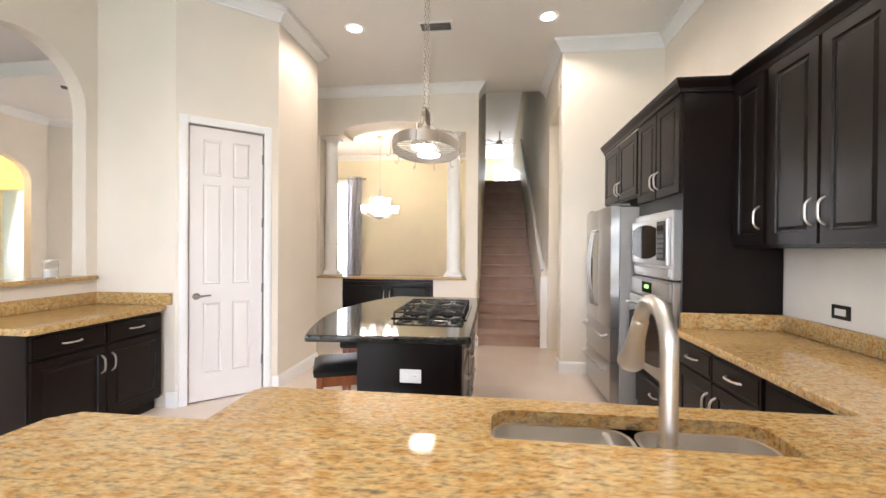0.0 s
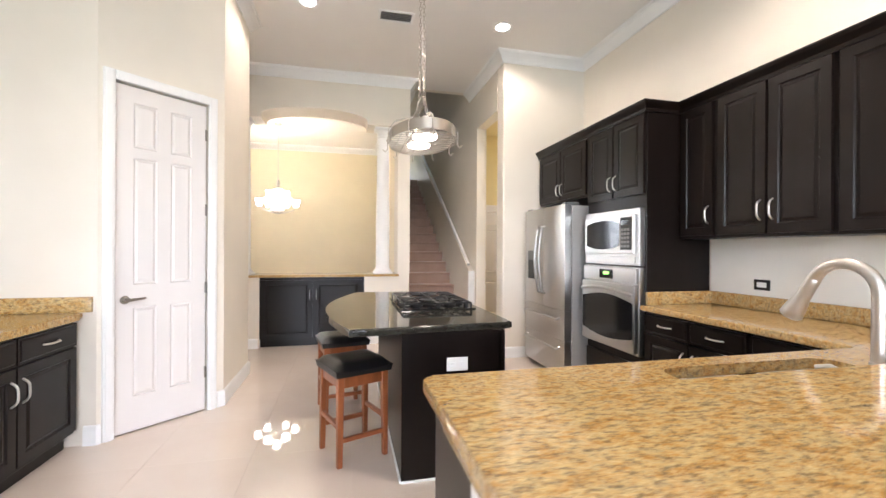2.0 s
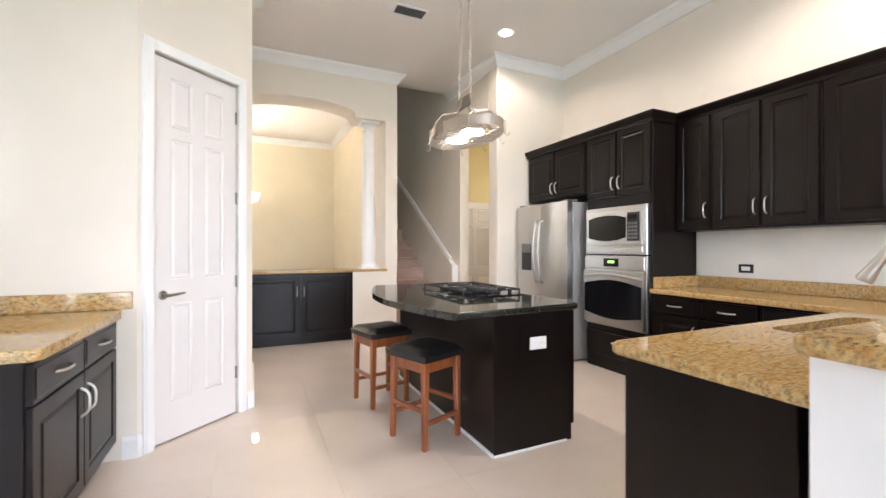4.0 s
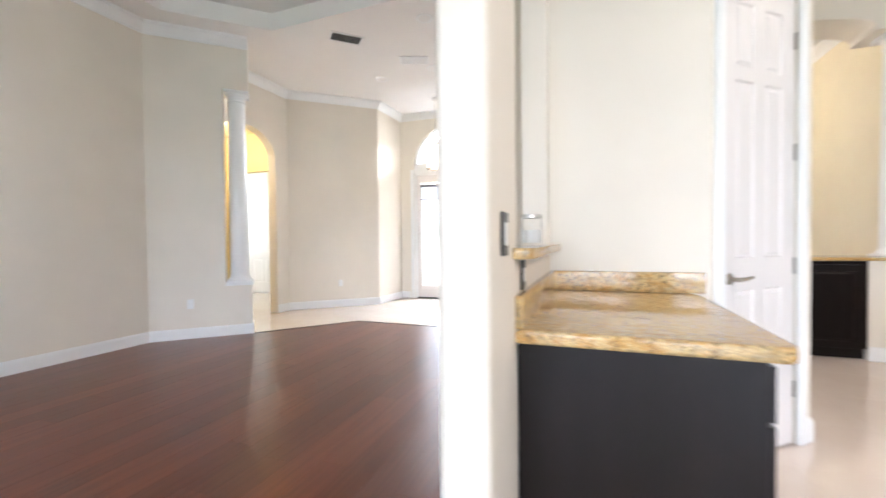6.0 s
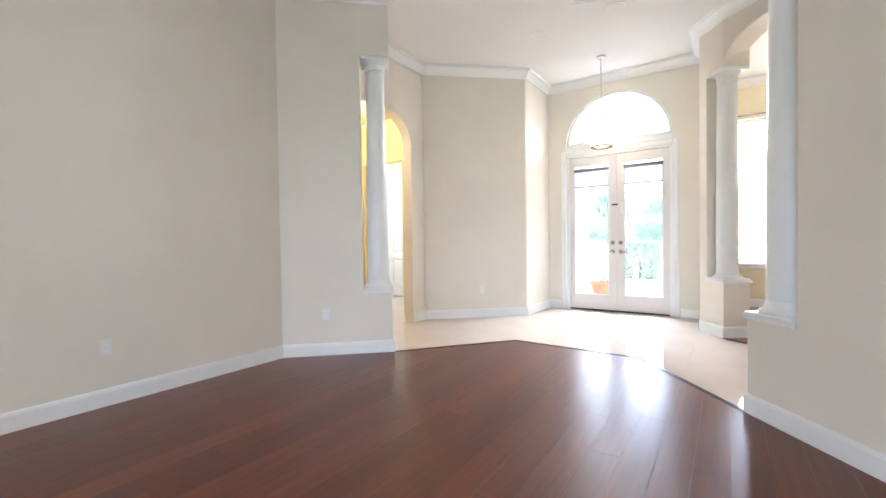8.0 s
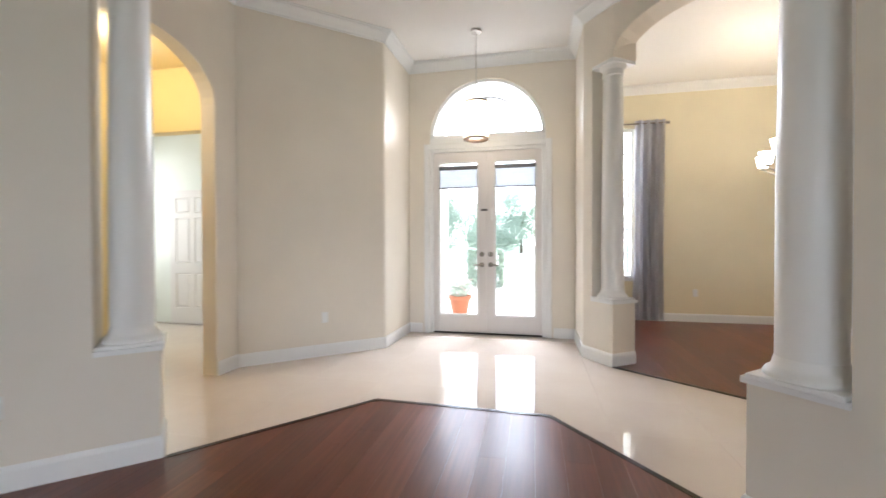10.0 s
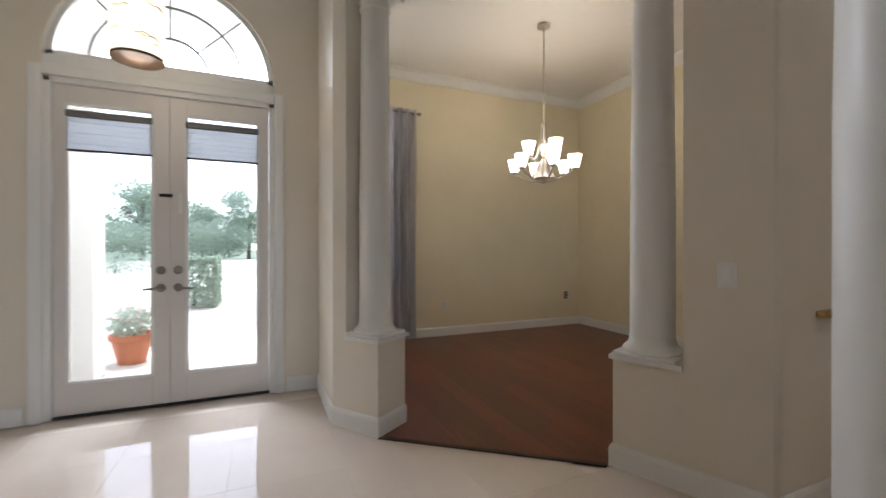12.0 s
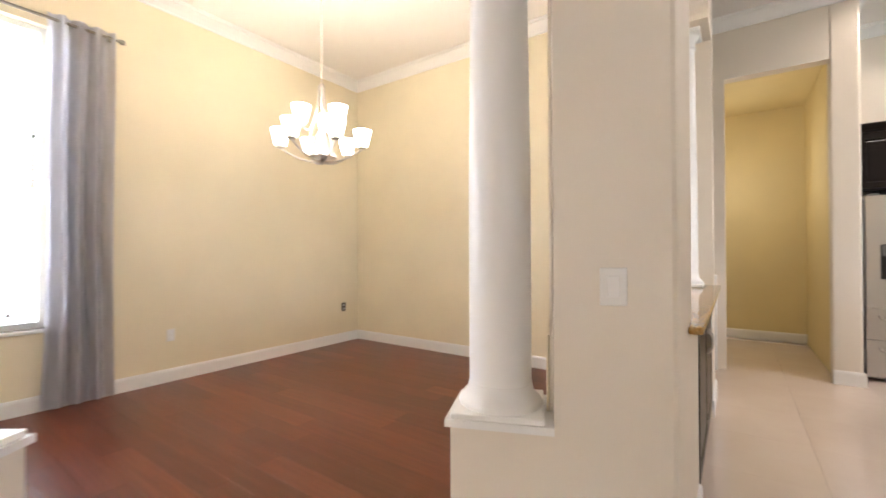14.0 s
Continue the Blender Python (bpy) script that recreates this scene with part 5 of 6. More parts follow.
bm = bmesh.new()
lathe(bm, [(0.112, 2.005), (0.116, 2.01), (0.095, 2.07), (0.062, 2.16), (0.032, 2.225), (0.012, 2.24)], 28)
part("bell", bm, NICKEL, ch, "brushed nickel bell under the straps", True)


def glass_shade(parent, x, y, z):
    b = bmesh.new()
    lathe(b, [(0.040, z), (0.045, z + 0.01), (0.074, z + 0.135), (0.070, z + 0.135), (0.040, z + 0.012)], 22, x, y)
    part("shade", b, BULB, parent, "lit white glass shade", True)


# six wide lower arms sweep out from the bottom hub; three straps come down from the top
for k in range(6):
    a = radians(10 + 60 * k)
    ca, sa = math.cos(a), math.sin(a)
    bm = bmesh.new()
    pts = [(ca * 0.325 * q / 8, sa * 0.325 * q / 8, 1.968 + 0.115 * (q / 8) ** 2.2) for q in range(9)]
    tube(bm, pts, 0.008, 8)
    lathe(bm, [(0.018, 2.078), (0.036, 2.086), (0.038, 2.096), (0.018, 2.104)], 14, ca * 0.325, sa * 0.325)
    arm = part("arm", bm, NICKEL, ch, smooth=True)
    glass_shade(arm, ca * 0.325, sa * 0.325, 2.098)
for k in range(3):
    a = radians(40 + 120 * k)
    ca, sa = math.cos(a), math.sin(a)
    bm = bmesh.new()
    tube(bm, [(ca * rr, sa * rr, zz) for rr, zz in ((0.018, 2.575), (0.024, 2.48), (0.036, 2.38), (0.060, 2.28), (0.085, 2.225), (0.120, 2.215), (0.165, 2.25))], 0.012, 8)
    tube(bm, [(ca * rr, sa * rr, zz) for rr, zz in ((0.060, 2.28), (0.100, 2.14), (0.118, 2.03))], 0.010, 8)
    lathe(bm, [(0.018, 2.245), (0.036, 2.253), (0.038, 2.263), (0.018, 2.27)], 14, ca * 0.165, sa * 0.165)
    arm = part("strap", bm, NICKEL, ch, smooth=True)
    glass_shade(arm, ca * 0.165, sa * 0.165, 2.265)
for k in range(6):
    a = radians(10 + 60 * k)
    lamp("POINT", "chandelier_light", pose(CX + 0.325 * math.cos(a), CY + 0.325 * math.sin(a), 2.215), 7.6, (1.0, 0.80, 0.55), 0.035)

# ---- drum pendant in the foyer ----
dp = thing("drum_pendant", "lit patterned drum pendant lamp hanging in the foyer", "pendant lamp", pose(-5.44, 8.1, 0))
bm = bmesh.new()
lathe(bm, [(0.06, H - 0.03), (0.055, H - 0.008), (0.04, H - 0.001)], 24)
part("canopy", bm, NICKEL, dp, smooth=True)
bm = bmesh.new()
tube(bm, [(0, 0, 2.85), (0, 0, H - 0.02)], 0.006, 8)
part("rod", bm, NICKEL, dp)
bm = bmesh.new()
lathe(bm, [(0.125, 2.42), (0.14, 2.425), (0.14, 2.85), (0.135, 2.85)], 40)
part("shade", bm, DRUM, dp, "glowing amber drum shade", True)
BAND = painted("brown_band", (0.10, 0.06, 0.03), 0.5)
for z0 in (2.418, 2.835):
    bm = bmesh.new()
    lathe(bm, [(0.1425, z0), (0.1425, z0 + 0.018)], 40)
    part("rim", bm, BAND, dp)
rnd = random.Random(4)
for k in range(14):
    a, z0 = rnd.uniform(0, 6.28), rnd.uniform(2.47, 2.80)
    bm = bmesh.new()
    tube(bm, [(0.142 * math.cos(a + 0.12 * q), 0.142 * math.sin(a + 0.12 * q), z0 + 0.006 * math.sin(q * 1.3 + k)) for q in range(8)], 0.003, 5)
    part("twig_line", bm, BAND, dp)
lamp("POINT", "drum_light", pose(-5.44, 8.1, 2.38), 6, WARM, 0.12)


# ---- recessed lights, vents ----
def downlight(x, y, energy, lit=True):
    d = thing("recessed_light", "round recessed ceiling downlight, lit" if lit else "round recessed ceiling downlight, unlit", "ceiling light", pose(x, y, H), "recessed ceiling lights")
    b = bmesh.new()
    lathe(b, [(0.062, -0.003), (0.095, -0.009), (0.1, -0.004), (0.1, -0.001)], 32)
    part("trim_ring", b, TRIM, d, smooth=True)
    b = bmesh.new()
    lathe(b, [(0.06, -0.0105), (0.07, -0.006)], 28)
    part("lens", b, SPOTGLOW if lit else CEIL, d)
    if lit:
        lamp("SPOT", "downlight_beam", pose(x, y, H - 0.03), energy, WARM, 0.06, angle=160, blend=0.4)
    return d


downlight(0.943, 4.458, 34)
downlight(-1.039, 4.47, 34)
# These two are unseen, added as fill light for the kitchen's near end.
downlight(0.943, 1.6, 100)
downlight(-1.039, 1.6, 18)
for x, y in ((-4.6, 5.6), (-5.9, 7.0), (-5.0, 6.9)):
    downlight(x, y, 0, False)


def vent(x, y, w, d, rot, dark):
    v = thing("ceiling_vent", "dark ceiling air vent grille" if dark else "white ceiling air vent grille", "vent", pose(x, y, H, 0, 0, rot))
    b = bmesh.new()
    for a in ((-w, w, -d, -d + 0.025), (-w, w, d - 0.025, d), (-w, -w + 0.025, -d + 0.025, d - 0.025), (w - 0.025, w, -d + 0.025, d - 0.025)):
        box(b, a[0], a[1], a[2], a[3], -0.012, -0.001, 0.003)
    part("frame", b, TRIM, v)
    part("backing", one_box(-w + 0.02, w - 0.02, -d + 0.02, d - 0.02, -0.004, -0.001), DARKSLOT if dark else TRIM, v)
    for k in range(5):
        yy = -d + 0.03 + (2 * d - 0.06) * (k + 0.5) / 5
        part("slat", one_box(-w + 0.025, w - 0.025, yy - 0.007, yy + 0.007, -0.010, -0.006), SIDEGREY if dark else TRIM, v)


vent(-0.187, 4.521, 0.18, 0.10, 0, True)
vent(-5.688, 5.674, 0.20, 0.12, 45, True)
vent(-5.15, 6.55, 0.20, 0.12, 20, False)


# Added point light without a fixture, filling the back hall.
lamp("POINT", "hall_lamp_light", pose(2.2, 6.0, 2.2), 7, (1.0, 0.9, 0.74), 0.12)
# Stands in for the side hall's unseen lamp; no fixture is modelled.
lamp("POINT", "side_hall_lamp_light", pose(-8.5, 6.1, 2.85), 22, (1.0, 0.82, 0.55), 0.12)

# ---- outlets and switches ----
def plate(m, w, h, material, holes, label, category):
    o = thing("wall_outlet" if category == "outlet" else "light_switch", label, category, m)
    part("plate", one_box(-w / 2, w / 2, -0.007, 0.0, -h / 2, h / 2, bev=0.003), material, o)
    for x, z, hw, hh, mm in holes:
        part("socket" if category == "outlet" else "rocker", one_box(x - hw, x + hw, -0.0095, -0.006, z - hh, z + hh, bev=0.001), mm, o)
    return o


WHITEP = painted("white_plastic", (0.82, 0.82, 0.80), 0.35, 0.02)
plate(pose(-0.045, 2.599, 0.65), 0.125, 0.078, WHITEP, [(-0.03, 0, 0.017, 0.014, TRIM), (0.03, 0, 0.017, 0.014, TRIM), (-0.035, 0.004, 0.002, 0.004, DARKSLOT), (-0.026, 0.004, 0.002, 0.004, DARKSLOT), (0.025, 0.004, 0.002, 0.004, DARKSLOT), (0.034, 0.004, 0.002, 0.004, DARKSLOT)], "white double outlet on the island end", "outlet")
plate(pose(2.237, 2.669, 1.064, 0, 0, -90), 0.12, 0.075, BLACKP, [(0, 0, 0.035, 0.018, WHITEP)], "black outlet plate with pale sockets above the counter", "outlet")
plate(pose(-3.029, 2.263, 1.165, 0, 0, 90), 0.07, 0.115, BLACKP, [(0, 0, 0.016, 0.03, WHITEP)], "black switch plate on the wall end", "outlet")
plate(pose(-3.029, 2.56, 1.035, 0, 0, 90), 0.07, 0.10, BLACKP, [(0, 0, 0.016, 0.022, WHITEP)], "black outlet plate below the granite ledge", "outlet")
mW, _ = along((-2.875, 6.78), (-2.612, AY + 0.045))
plate(mW @ pose(0.55, -0.001, 1.123), 0.085, 0.125, WHITEP, [(0.0, 0.0, 0.018, 0.035, TRIM)], "white rocker light switch on the foyer wall", "switch")
plate(pose(-0.189, 10.399, 0.487), 0.07, 0.115, BLACKP, [(0, 0.025, 0.014, 0.012, WHITEP), (0, -0.025, 0.014, 0.012, WHITEP)], "dark outlet plate near the dining room corner", "outlet")
plate(pose(-2.35, 10.399, 0.45), 0.07, 0.115, WHITEP, [(0, 0.025, 0.014, 0.012, TRIM), (0, -0.025, 0.014, 0.012, TRIM)], "white outlet on the dining room wall", "outlet")
mG, _ = along((-7.64, 6.88), (-6.49, 7.925))
plate(mG @ pose(0.85, -0.001, 0.42), 0.07, 0.115, WHITEP, [(0, 0.025, 0.014, 0.012, TRIM), (0, -0.025, 0.014, 0.012, TRIM)], "white outlet on the angled foyer wall", "outlet")
mL, _ = along((-7.654, 4.523), (-6.865, 5.278))
plate(mL @ pose(0.42, -0.001, 0.42), 0.07, 0.115, WHITEP, [(0, 0.025, 0.014, 0.012, TRIM), (0, -0.025, 0.014, 0.012, TRIM)], "white outlet on the angled living room wall", "outlet")
plate(pose(-7.653, 3.1, 0.42, 0, 0, 90), 0.07, 0.115, WHITEP, [(0, 0.025, 0.014, 0.012, TRIM), (0, -0.025, 0.014, 0.012, TRIM)], "white outlet on the long living room wall", "outlet")

# ---- curtain ----
cu = thing("curtain", "grey grommet curtain hanging to the floor beside the window", "curtain", pose(0, 0, 0))
bm = bmesh.new()
nx, nz = 66, 10
vs = []
for j in range(nz + 1):
    row = []
    for i in range(nx + 1):
        u, v = i / nx, j / nz
        x = -3.24 - 0.05 * (1 - v) ** 2 + (0.40 + 0.06 * (1 - v) ** 2) * u + 0.012 * math.sin(v * 5 + u * 3)
        y = 10.30 + (0.038 + 0.014 * math.sin(v * 4)) * math.sin(u * math.pi * 2 * 3.7 + 0.3 * math.sin(v * 3)) + 0.006 * math.sin(u * 40 + v * 2)
        row.append(bm.verts.new((x, y, 0.03 + 3.10 * v)))
    vs.append(row)
for j in range(nz):
    for i in range(nx):
        bm.faces.new((vs[j][i], vs[j][i + 1], vs[j + 1][i + 1], vs[j + 1][i]))
bmesh.ops.solidify(bm, geom=bm.faces[:], thickness=0.004)
part("cloth", bm, CURTAIN, cu, smooth=True)
bm = bmesh.new()
tube(bm, [(-4.0, 10.30, 3.08), (-2.80, 10.30, 3.08)], 0.012, 10)
part("rod", bm, BRONZE, cu, "dark curtain rod")
bm = bmesh.new()
lathe(bm, [(0.014, 0), (0.024, 0.02), (0.02, 0.045)], 14)
bmesh.ops.transform(bm, matrix=pose(-2.80, 10.30, 3.08, 0, 90), verts=bm.verts[:])
part("finial", bm, BRONZE, cu, "", True)
part("bracket", one_box(-2.87, -2.85, 10.30, 10.40, 3.05, 3.10, bev=0.003), BRONZE, cu)

# ---- jar on the ledge ----
jar = thing("candle_jar", "clear glass candle jar with white wax on the granite ledge", "jar", pose(-3.08, 3.16, 1.125))
bm = bmesh.new()
lathe(bm, [(0.044, 0.0), (0.047, 0.006), (0.047, 0.125), (0.044, 0.125), (0.044, 0.01)], 28)
part("glass", bm, mat("jar_glass", lambda nt, b: (glass_build(nt, b), None)), jar, smooth=True)
bm = bmesh.new()
lathe(bm, [(0.043, 0.011), (0.043, 0.07)], 28)
part("wax", bm, painted("white_wax", (0.85, 0.84, 0.80), 0.5), jar)
bm = bmesh.new()
lathe(bm, [(0.048, 0.125), (0.049, 0.135), (0.047, 0.142)], 28)
part("lid", bm, NICKEL, jar, "thin silver lid", True)

# ---- upstairs fan ----
fan = thing("ceiling_fan", "dark ceiling fan in the upstairs room", "ceiling fan", pose(0.62, 15.5, 5.6))
bm = bmesh.new()
tube(bm, [(0, 0, 0), (0, 0, -0.3)], 0.02, 10)
lathe(bm, [(0.06, -0.50), (0.12, -0.46), (0.12, -0.34), (0.05, -0.30)], 20)
part("motor", bm, BRONZE, fan, smooth=True)
for k in range(5):
    b2 = one_box(0.12, 0.68, -0.07, 0.07, -0.41, -0.40, bev=0.003)
    bmesh.ops.transform(b2, matrix=pose(0, 0, 0, 0, 0, 72 * k + 10), verts=b2.verts[:])
    part("blade", b2, BAND, fan)
bm = bmesh.new()
lathe(bm, [(0.03, -0.62), (0.09, -0.58), (0.10, -0.51)], 20)
part("light_bowl", bm, glowing("fan_lamp", (1, 0.95, 0.85), 3.0), fan, smooth=True)

# ---- outside ----
bm = bmesh.new()
box(bm, -400, 400, -400, 400, -0.35, -0.2)
structure("ground", bm, mat("lawn", cloth_build((0.05, 0.10, 0.03), (0.10, 0.16, 0.05), 30.0)), "green lawn round the house", "ground")
structure("porch_floor", one_box(-8.5, -2.5, 9.0, 13.0, -0.19, -0.03), PAVING, "pale paved porch", "pavement")
structure("drive", one_box(-24.0, -1.0, 13.0, 57.0, -0.2, -0.06), PAVING, "pale paved drive and forecourt", "pavement")


def leaves(b, c, rad, n, size, rnd2):
    for _ in range(n):
        d = Vector((rnd2.gauss(0, 1), rnd2.gauss(0, 1), rnd2.gauss(0, 1))).normalized() * (rnd2.random() ** 0.4)
        p = Vector(c) + Vector((d.x * rad[0], d.y * rad[1], d.z * rad[2]))
        a = Vector((rnd2.gauss(0, 1), rnd2.gauss(0, 1), rnd2.gauss(0, 1))).normalized()
        s = a.orthogonal().normalized()
        l, w = size * rnd2.uniform(0.7, 1.4), size * 0.4
        b.faces.new([b.verts.new(p + q) for q in (-a * l * 0.5, s * w * 0.5, a * l * 0.5, -s * w * 0.5)])


def box_leaves(b, c, half, n, size, rnd2):
    """Leaves on the skin of a clipped block."""
    for _ in range(n):
        q = [rnd2.uniform(-1, 1) for _ in range(3)]
        k = rnd2.randrange(3)
        q[k] = (1 if q[k] > 0 or k == 2 else -1) * rnd2.uniform(0.86, 1.04)
        p = Vector(c) + Vector((q[0] * half[0], q[1] * half[1], q[2] * half[2]))
        a = Vector((rnd2.gauss(0, 1), rnd2.gauss(0, 1), rnd2.gauss(0, 1))).normalized()
        u = a.orthogonal().normalized()
        l, w = size * rnd2.uniform(0.7, 1.3), size * 0.5
        b.faces.new([b.verts.new(p + v) for v in (-a * l * 0.5, u * w * 0.5, a * l * 0.5, -u * w * 0.5)])


rl = random.Random(8)
hd2 = thing("hedge", "clipped block-shaped green hedge beside the paved drive", "hedge", pose(-6.2, 15.95, -0.2))
bm = bmesh.new()
box_leaves(bm, (0, 0, 0.62), (0.5, 0.6, 0.6), 5200, 0.10, rl)
part("foliage", bm, LEAF, hd2)
bm = bmesh.new()
tube(bm, [(0, 0, 0), (0.02, 0, 0.6)], 0.04, 7)
part("trunk", bm, BARK, hd2)
# low shrubs, then a big rounded thicket across the street
for (x, y, rx, ry, h, n, size) in ((-2.3, 18.2, 1.9, 1.2, 1.7, 1700, 0.10), (-0.5, 15.0, 1.2, 0.8, 1.1, 1500, 0.09), (-11.8, 31.3, 1.9, 1.0, 1.3, 1700, 0.13), (-8.6, 30.0, 1.2, 0.8, 1.0, 1200, 0.12), (-10.2, 62.8, 4.6, 3.0, 5.0, 4200, 0.36), (-19.5, 60.0, 5.0, 3.0, 4.4, 4200, 0.36)):
    hd2 = thing("hedge", "rounded green shrub in the front garden" if y < 50 else "large rounded thicket across the street", "shrub", pose(x, y, -0.2), "garden shrubs")
    bm = bmesh.new()
    leaves(bm, (0, 0, h / 2), (rx, ry, h / 2), n, size, rl)
    part("foliage", bm, LEAF, hd2)
    bm = bmesh.new()
    tube(bm, [(0, 0, 0), (0.02, 0, h * 0.5)], 0.04, 7)
    part("trunk", bm, BARK, hd2)
for (x, y, h, r, size) in ((-6.6, 66.0, 8.8, 4.6, 0.42), (-12.5, 70.0, 7.2, 4.2, 0.42), (-18.0, 64.0, 9.4, 5.0, 0.42), (-26.0, 66.0, 8.5, 5.0, 0.42), (0.8, 27.0, 5.0, 2.8, 0.22)):
    tre = thing("tree", "leafy green tree across the street" if y > 50 else "leafy green garden tree beside the house", "tree", pose(x, y, -0.2), "garden trees")
    bm = bmesh.new()
    tube(bm, [(0, 0, 0), (0.05, 0.02, h * 0.4), (0, 0.1, h * 0.75)], [h * 0.03, h * 0.022, h * 0.01], 9)
    for k in range(5):
        a = 1.26 * k
        tube(bm, [(0.03, 0.02, h * 0.42), (0.5 * r * math.cos(a), 0.5 * r * math.sin(a), h * 0.7)], [h * 0.013, h * 0.005], 6)
    part("trunk", bm, BARK, tre)
    bm = bmesh.new()
    for k in range(11):
        a = rl.uniform(0, 6.28)
        q = rl.uniform(0.1, 0.8) * r
        leaves(bm, (q * math.cos(a), q * math.sin(a), h * (0.24 + 0.065 * k) + rl.uniform(-0.2, 0.2)), (r * 0.46, r * 0.46, r * 0.30), 560, size, rl)
    part("crown", bm, LEAF, tre)
pot = thing("flower_pot", "terracotta pot of pale pink flowers on the porch", "flower pot", pose(-6.08, 10.62, -0.03))
bm = bmesh.new()
lathe(bm, [(0.13, 0), (0.19, 0.26), (0.215, 0.27), (0.22, 0.33), (0.195, 0.33), (0.18, 0.27)], 28)
part("pot", bm, TERRA, pot, smooth=True)
bm = bmesh.new()
leaves(bm, (0, 0, 0.46), (0.24, 0.24, 0.17), 420, 0.07, rl)
part("plant", bm, LEAF, pot)
bm = bmesh.new()
leaves(bm, (0, 0, 0.53), (0.25, 0.25, 0.14), 160, 0.05, rl)
part("flowers", bm, FLOWER, pot)
bm = bmesh.new()
# The eave running past the dining window is unseen, added to block the sun.
box(bm, -9.5, -2.7, 10.62, 11.7, 3.7, 3.9)
box(bm, -9.5, -4.28, 9.01, 10.62, 3.7, 3.9)
box(bm, -2.7, 0.0, 10.62, 11.15, 3.7, 3.9)
structure("porch_roof", bm, TRIM, "white porch soffit over the front door with an added sun-blocking eave", "roof")
bm = bmesh.new()
box(bm, -6.75, -6.5, 9.0, 9.9, -0.03, 3.7)
box(bm, -6.75, -6.2, 9.9, 10.2, -0.03, 3.7, 0.01)
structure("wall_porch", bm, TRIM, "white rendered porch wall beside the front door")

# ---- wood floors and tiles ----


def plank(parent, x0, x1, ya0, ya1, yb0, yb1, top):
    """A plank from x0 to x1; its near end runs from ya0 to ya1, its far end from yb0 to yb1."""
    g = 0.0003
    me = bpy.data.meshes.new("plank")
    z0 = top - 0.012
    c = [(x0 + g, ya0 + g), (x1 - g, ya1 + g), (x1 - g, yb1 - g), (x0 + g, yb0 - g)]
    e = 0.0004
    vs = [(x, y, z0) for x, y in c] + [(x, y, top - e) for x, y in c]
    cx, cy = sum(p[0] for p in c) / 4, sum(p[1] for p in c) / 4
    vs += [(x + (e if x < cx else -e), y + (e if y < cy else -e), top) for x, y in c]
    fs = [(3, 2, 1, 0)] + [(i, (i + 1) % 4, 4 + (i + 1) % 4, 4 + i) for i in range(4)] + [(4 + i, 4 + (i + 1) % 4, 8 + (i + 1) % 4, 8 + i) for i in range(4)] + [(8, 9, 10, 11)]
    me.from_pydata(vs, [], fs)
    me.materials.append(PLANK)
    ob = new("plank", me)
    ob.parent = parent
    return ob


def pw(x, pts):
    for (xa, ya), (xb, yb) in zip(pts, pts[1:]):
        if xa <= x <= xb:
            return ya + (yb - ya) * (x - xa) / (xb - xa)
    return pts[0][1] if x < pts[0][0] else pts[-1][1]


def plank_floor(parent, x0, x1, width, far, near, top, seed, lengths):
    r = random.Random(seed)
    x = x0
    while x < x1 - 0.01:
        xe = min(x + width, x1)
        n0, n1, f0, f1 = pw(x, near), pw(xe, near), pw(x, far), pw(xe, far)
        y, first = max(n0, n1) + r.uniform(0.3, lengths[1]), True
        a0, a1 = n0, n1
        while y < min(f0, f1) - 0.3:
            plank(parent, x, xe, a0, a1, y, y, top)
            a0 = a1 = y
            y += r.uniform(*lengths)
        if min(f0 - a0, f1 - a1) > 0.01:
            plank(parent, x, xe, a0, a1, f0, f1, top)
        x = xe


structure("floor", one_box(-11.2, 3.35, -3.75, 9.0, -0.19, -0.008), GROUT, "floor slab under the tiles", "floor")
structure("floor_dining_base", one_box(-4.2, 0.2, 9.0, 10.6, -0.19, -0.009), GROUT, "floor slab under the dining planks", "floor")
lf = tagged(thing("floor_living", "dark cherry wood plank floor of the living room", "floor"), kind="structure")
NEAR = [(-7.66, 2.1), (-6.7, 1.2), (-6.6, -0.6), (-3.1, -0.6)]
FAR = [(-7.66, 4.52), (-6.865, 5.278), (-5.99, 6.363), (-4.672, 6.326), (-3.89, 5.35), (-3.16, 4.47), (-3.10, 4.47)]
plank_floor(lf, -7.66, -3.10, 0.16, FAR, NEAR, 0.005, 3, (1.1, 2.0))
UNDERLAY = painted("dark_floor_underlay", (0.02, 0.008, 0.006), 0.7)
bm = bmesh.new()
prism(bm, NEAR + FAR[::-1][1:], -0.0078, -0.0072)
part("underlay", bm, UNDERLAY, lf)
df = tagged(thing("floor_dining", "dark cherry wood plank floor of the dining room", "floor"), kind="structure")
plank_floor(df, -4.05, 0.08, 0.16, [(-4.05, 10.4), (0.08, 10.4)], [(-4.05, 7.72), (-4.02, 7.68), (-2.90, 6.82), (-2.72, 6.53), (0.08, 6.53)], 0.005, 5, (1.1, 2.0))
bm = bmesh.new()
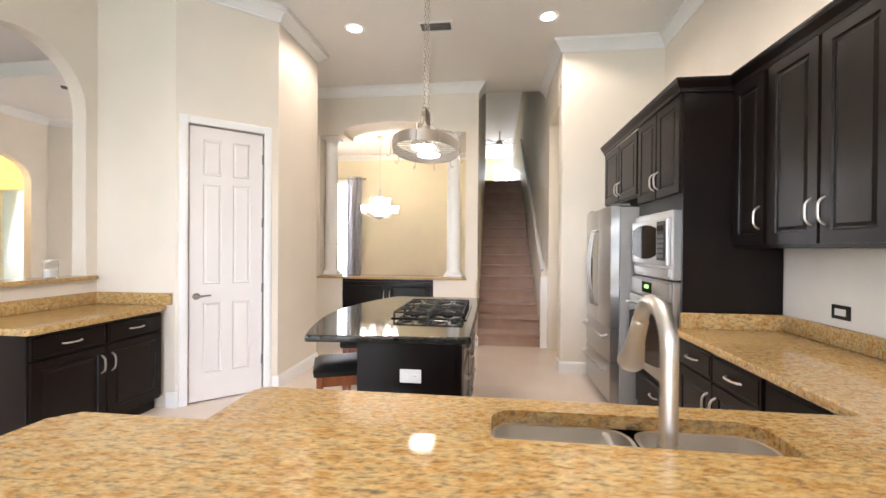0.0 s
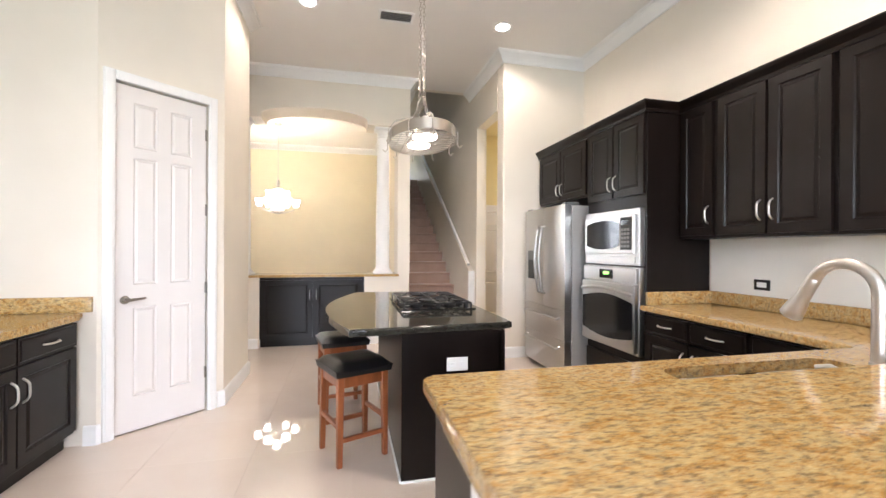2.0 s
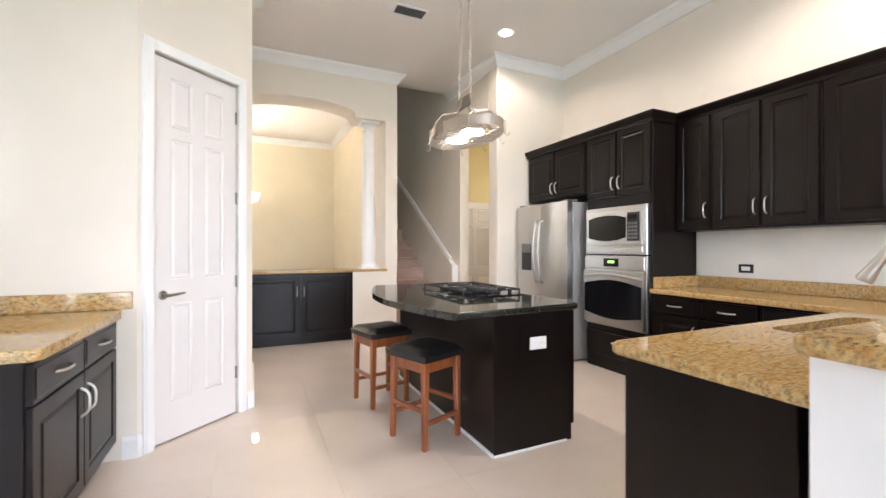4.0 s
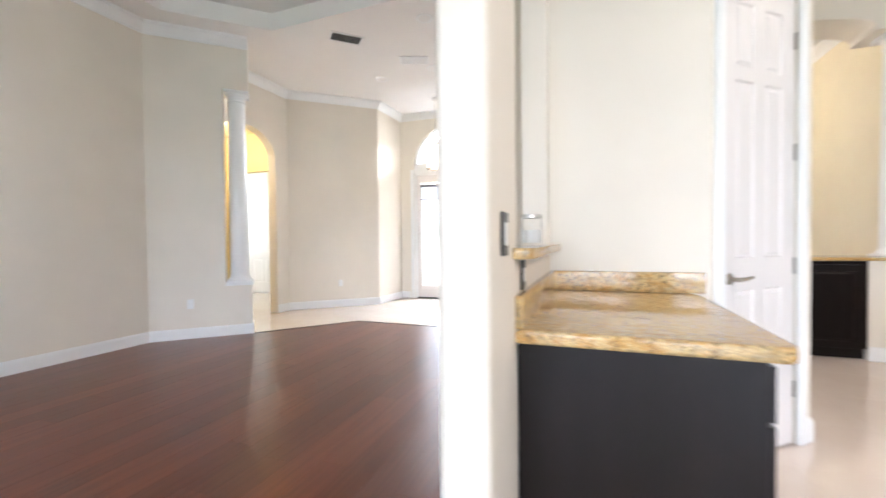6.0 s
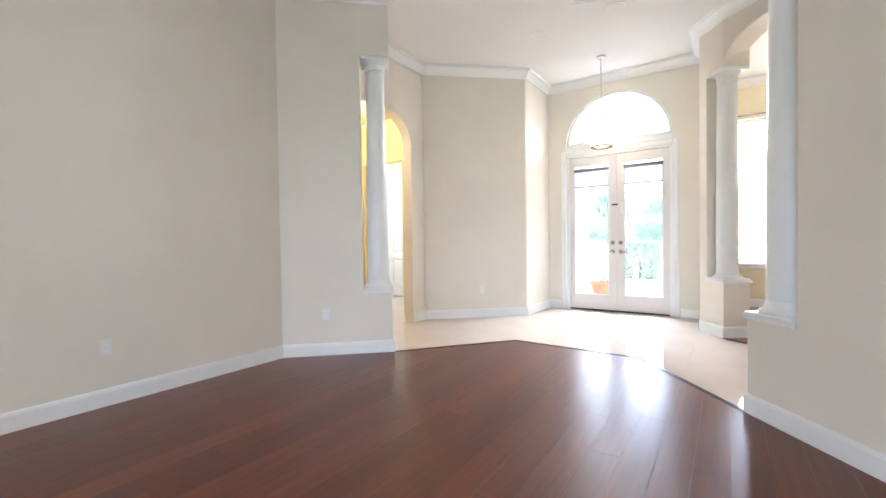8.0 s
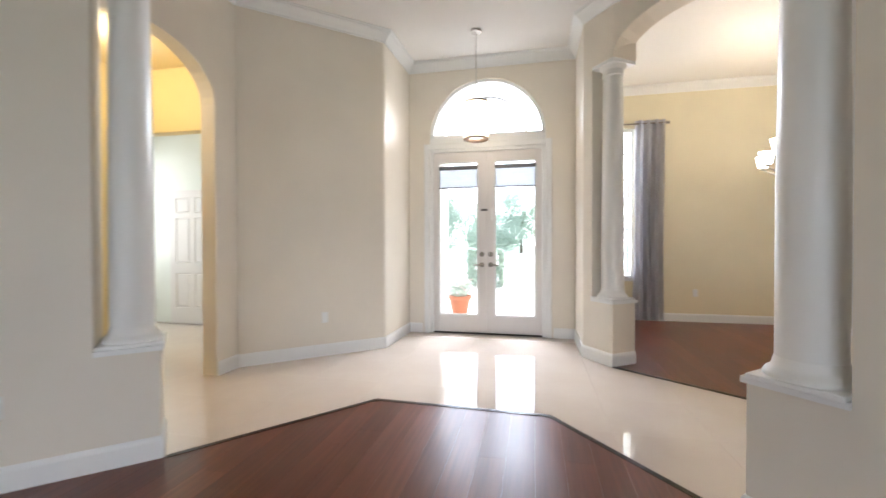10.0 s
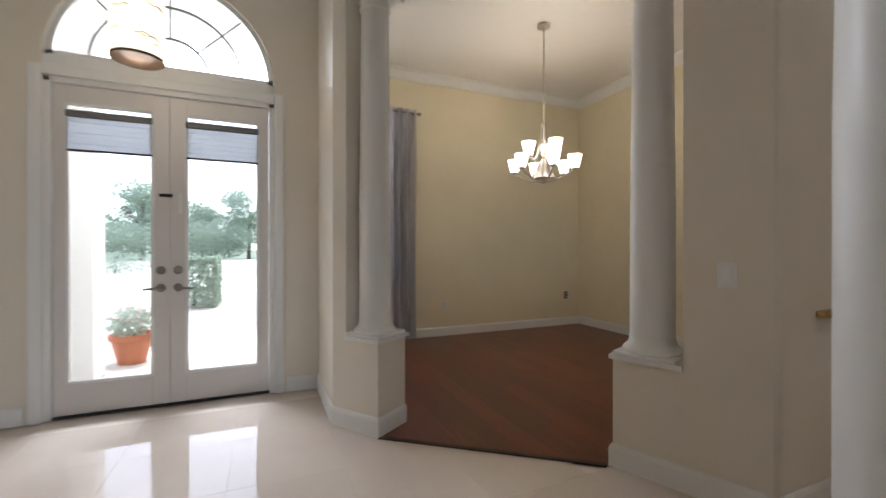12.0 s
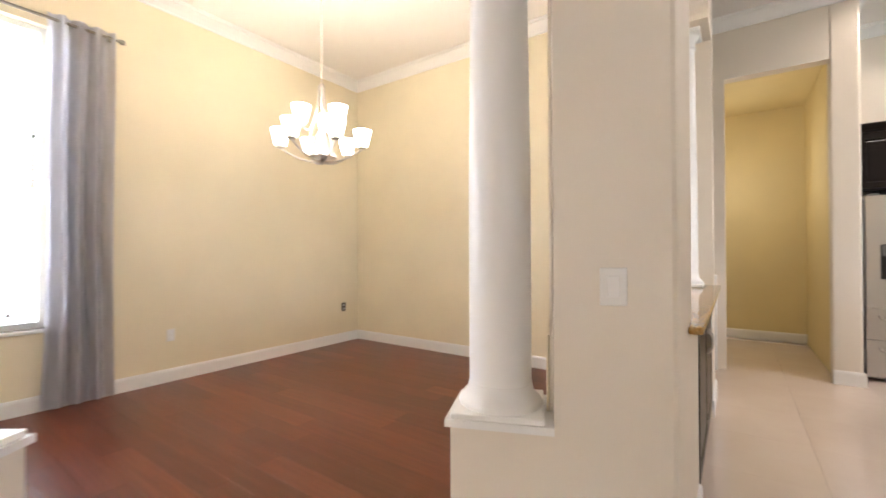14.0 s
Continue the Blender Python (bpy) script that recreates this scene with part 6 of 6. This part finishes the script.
prism(bm, [(-4.02, 7.69), (-2.90, 6.83), (-2.72, 6.54), (0.07, 6.54), (0.07, 10.39), (-4.04, 10.39)], -0.0078, -0.0072)
part("underlay", bm, UNDERLAY, df)
BORDER = painted("dark_border_wood", (0.022, 0.006, 0.005), 0.25)
bm = bmesh.new()
sweep(bm, [(-6.85, 5.30), (-5.99, 6.375), (-4.672, 6.338), (-3.89, 5.36)], [(0.0, -0.006), (0.0, 0.009), (0.035, 0.009), (0.035, -0.006)])
structure("floor_border", bm, BORDER, "dark wood strip edging the tile", "trim")
bm = bmesh.new()
sweep(bm, [(-4.02, 7.665), (-2.90, 6.805)], [(0.0, -0.006), (0.0, 0.008), (0.03, 0.008), (0.03, -0.006)])
structure("floor_border_dining", bm, BORDER, "dark wood strip edging the dining floor", "trim")
tf = tagged(thing("floor_tiles", "polished cream floor tiles of kitchen and foyer", "floor"), kind="structure")
TS = 0.61
tm = bpy.data.meshes.new("tile")
g, e = TS / 2 - 0.0004, 0.0003
vs = [(sx * g, sy * g, -0.008) for sx, sy in ((-1, -1), (1, -1), (1, 1), (-1, 1))] + [(sx * g, sy * g, -e) for sx, sy in ((-1, -1), (1, -1), (1, 1), (-1, 1))] + [(sx * (g - e), sy * (g - e), 0) for sx, sy in ((-1, -1), (1, -1), (1, 1), (-1, 1))]
tm.from_pydata(vs, [], [(i, (i + 1) % 4, 4 + (i + 1) % 4, 4 + i) for i in range(4)] + [(4 + i, 4 + (i + 1) % 4, 8 + (i + 1) % 4, 8 + i) for i in range(4)] + [(8, 9, 10, 11)])
tm.materials.append(TILE)
for i in range(24):
    for j in range(22):
        x, y = -11.0 + TS * (i + 0.5), -3.6 + TS * (j + 0.5)
        if x > 3.1 or y > 8.75:
            continue
        if -7.3 < x < -3.5 and y < 4.9 or (x < -7.3 and y < 4.6) or x > 2.3 and y < 4.8:
            continue
        if -3.3 < x < 0.0 and y > 6.9:
            continue
        if y < -0.5 and x < -3:
            continue
        t = new("tile", tm)
        t.parent = tf
        t.matrix_basis = pose(x, y, -0.0005)
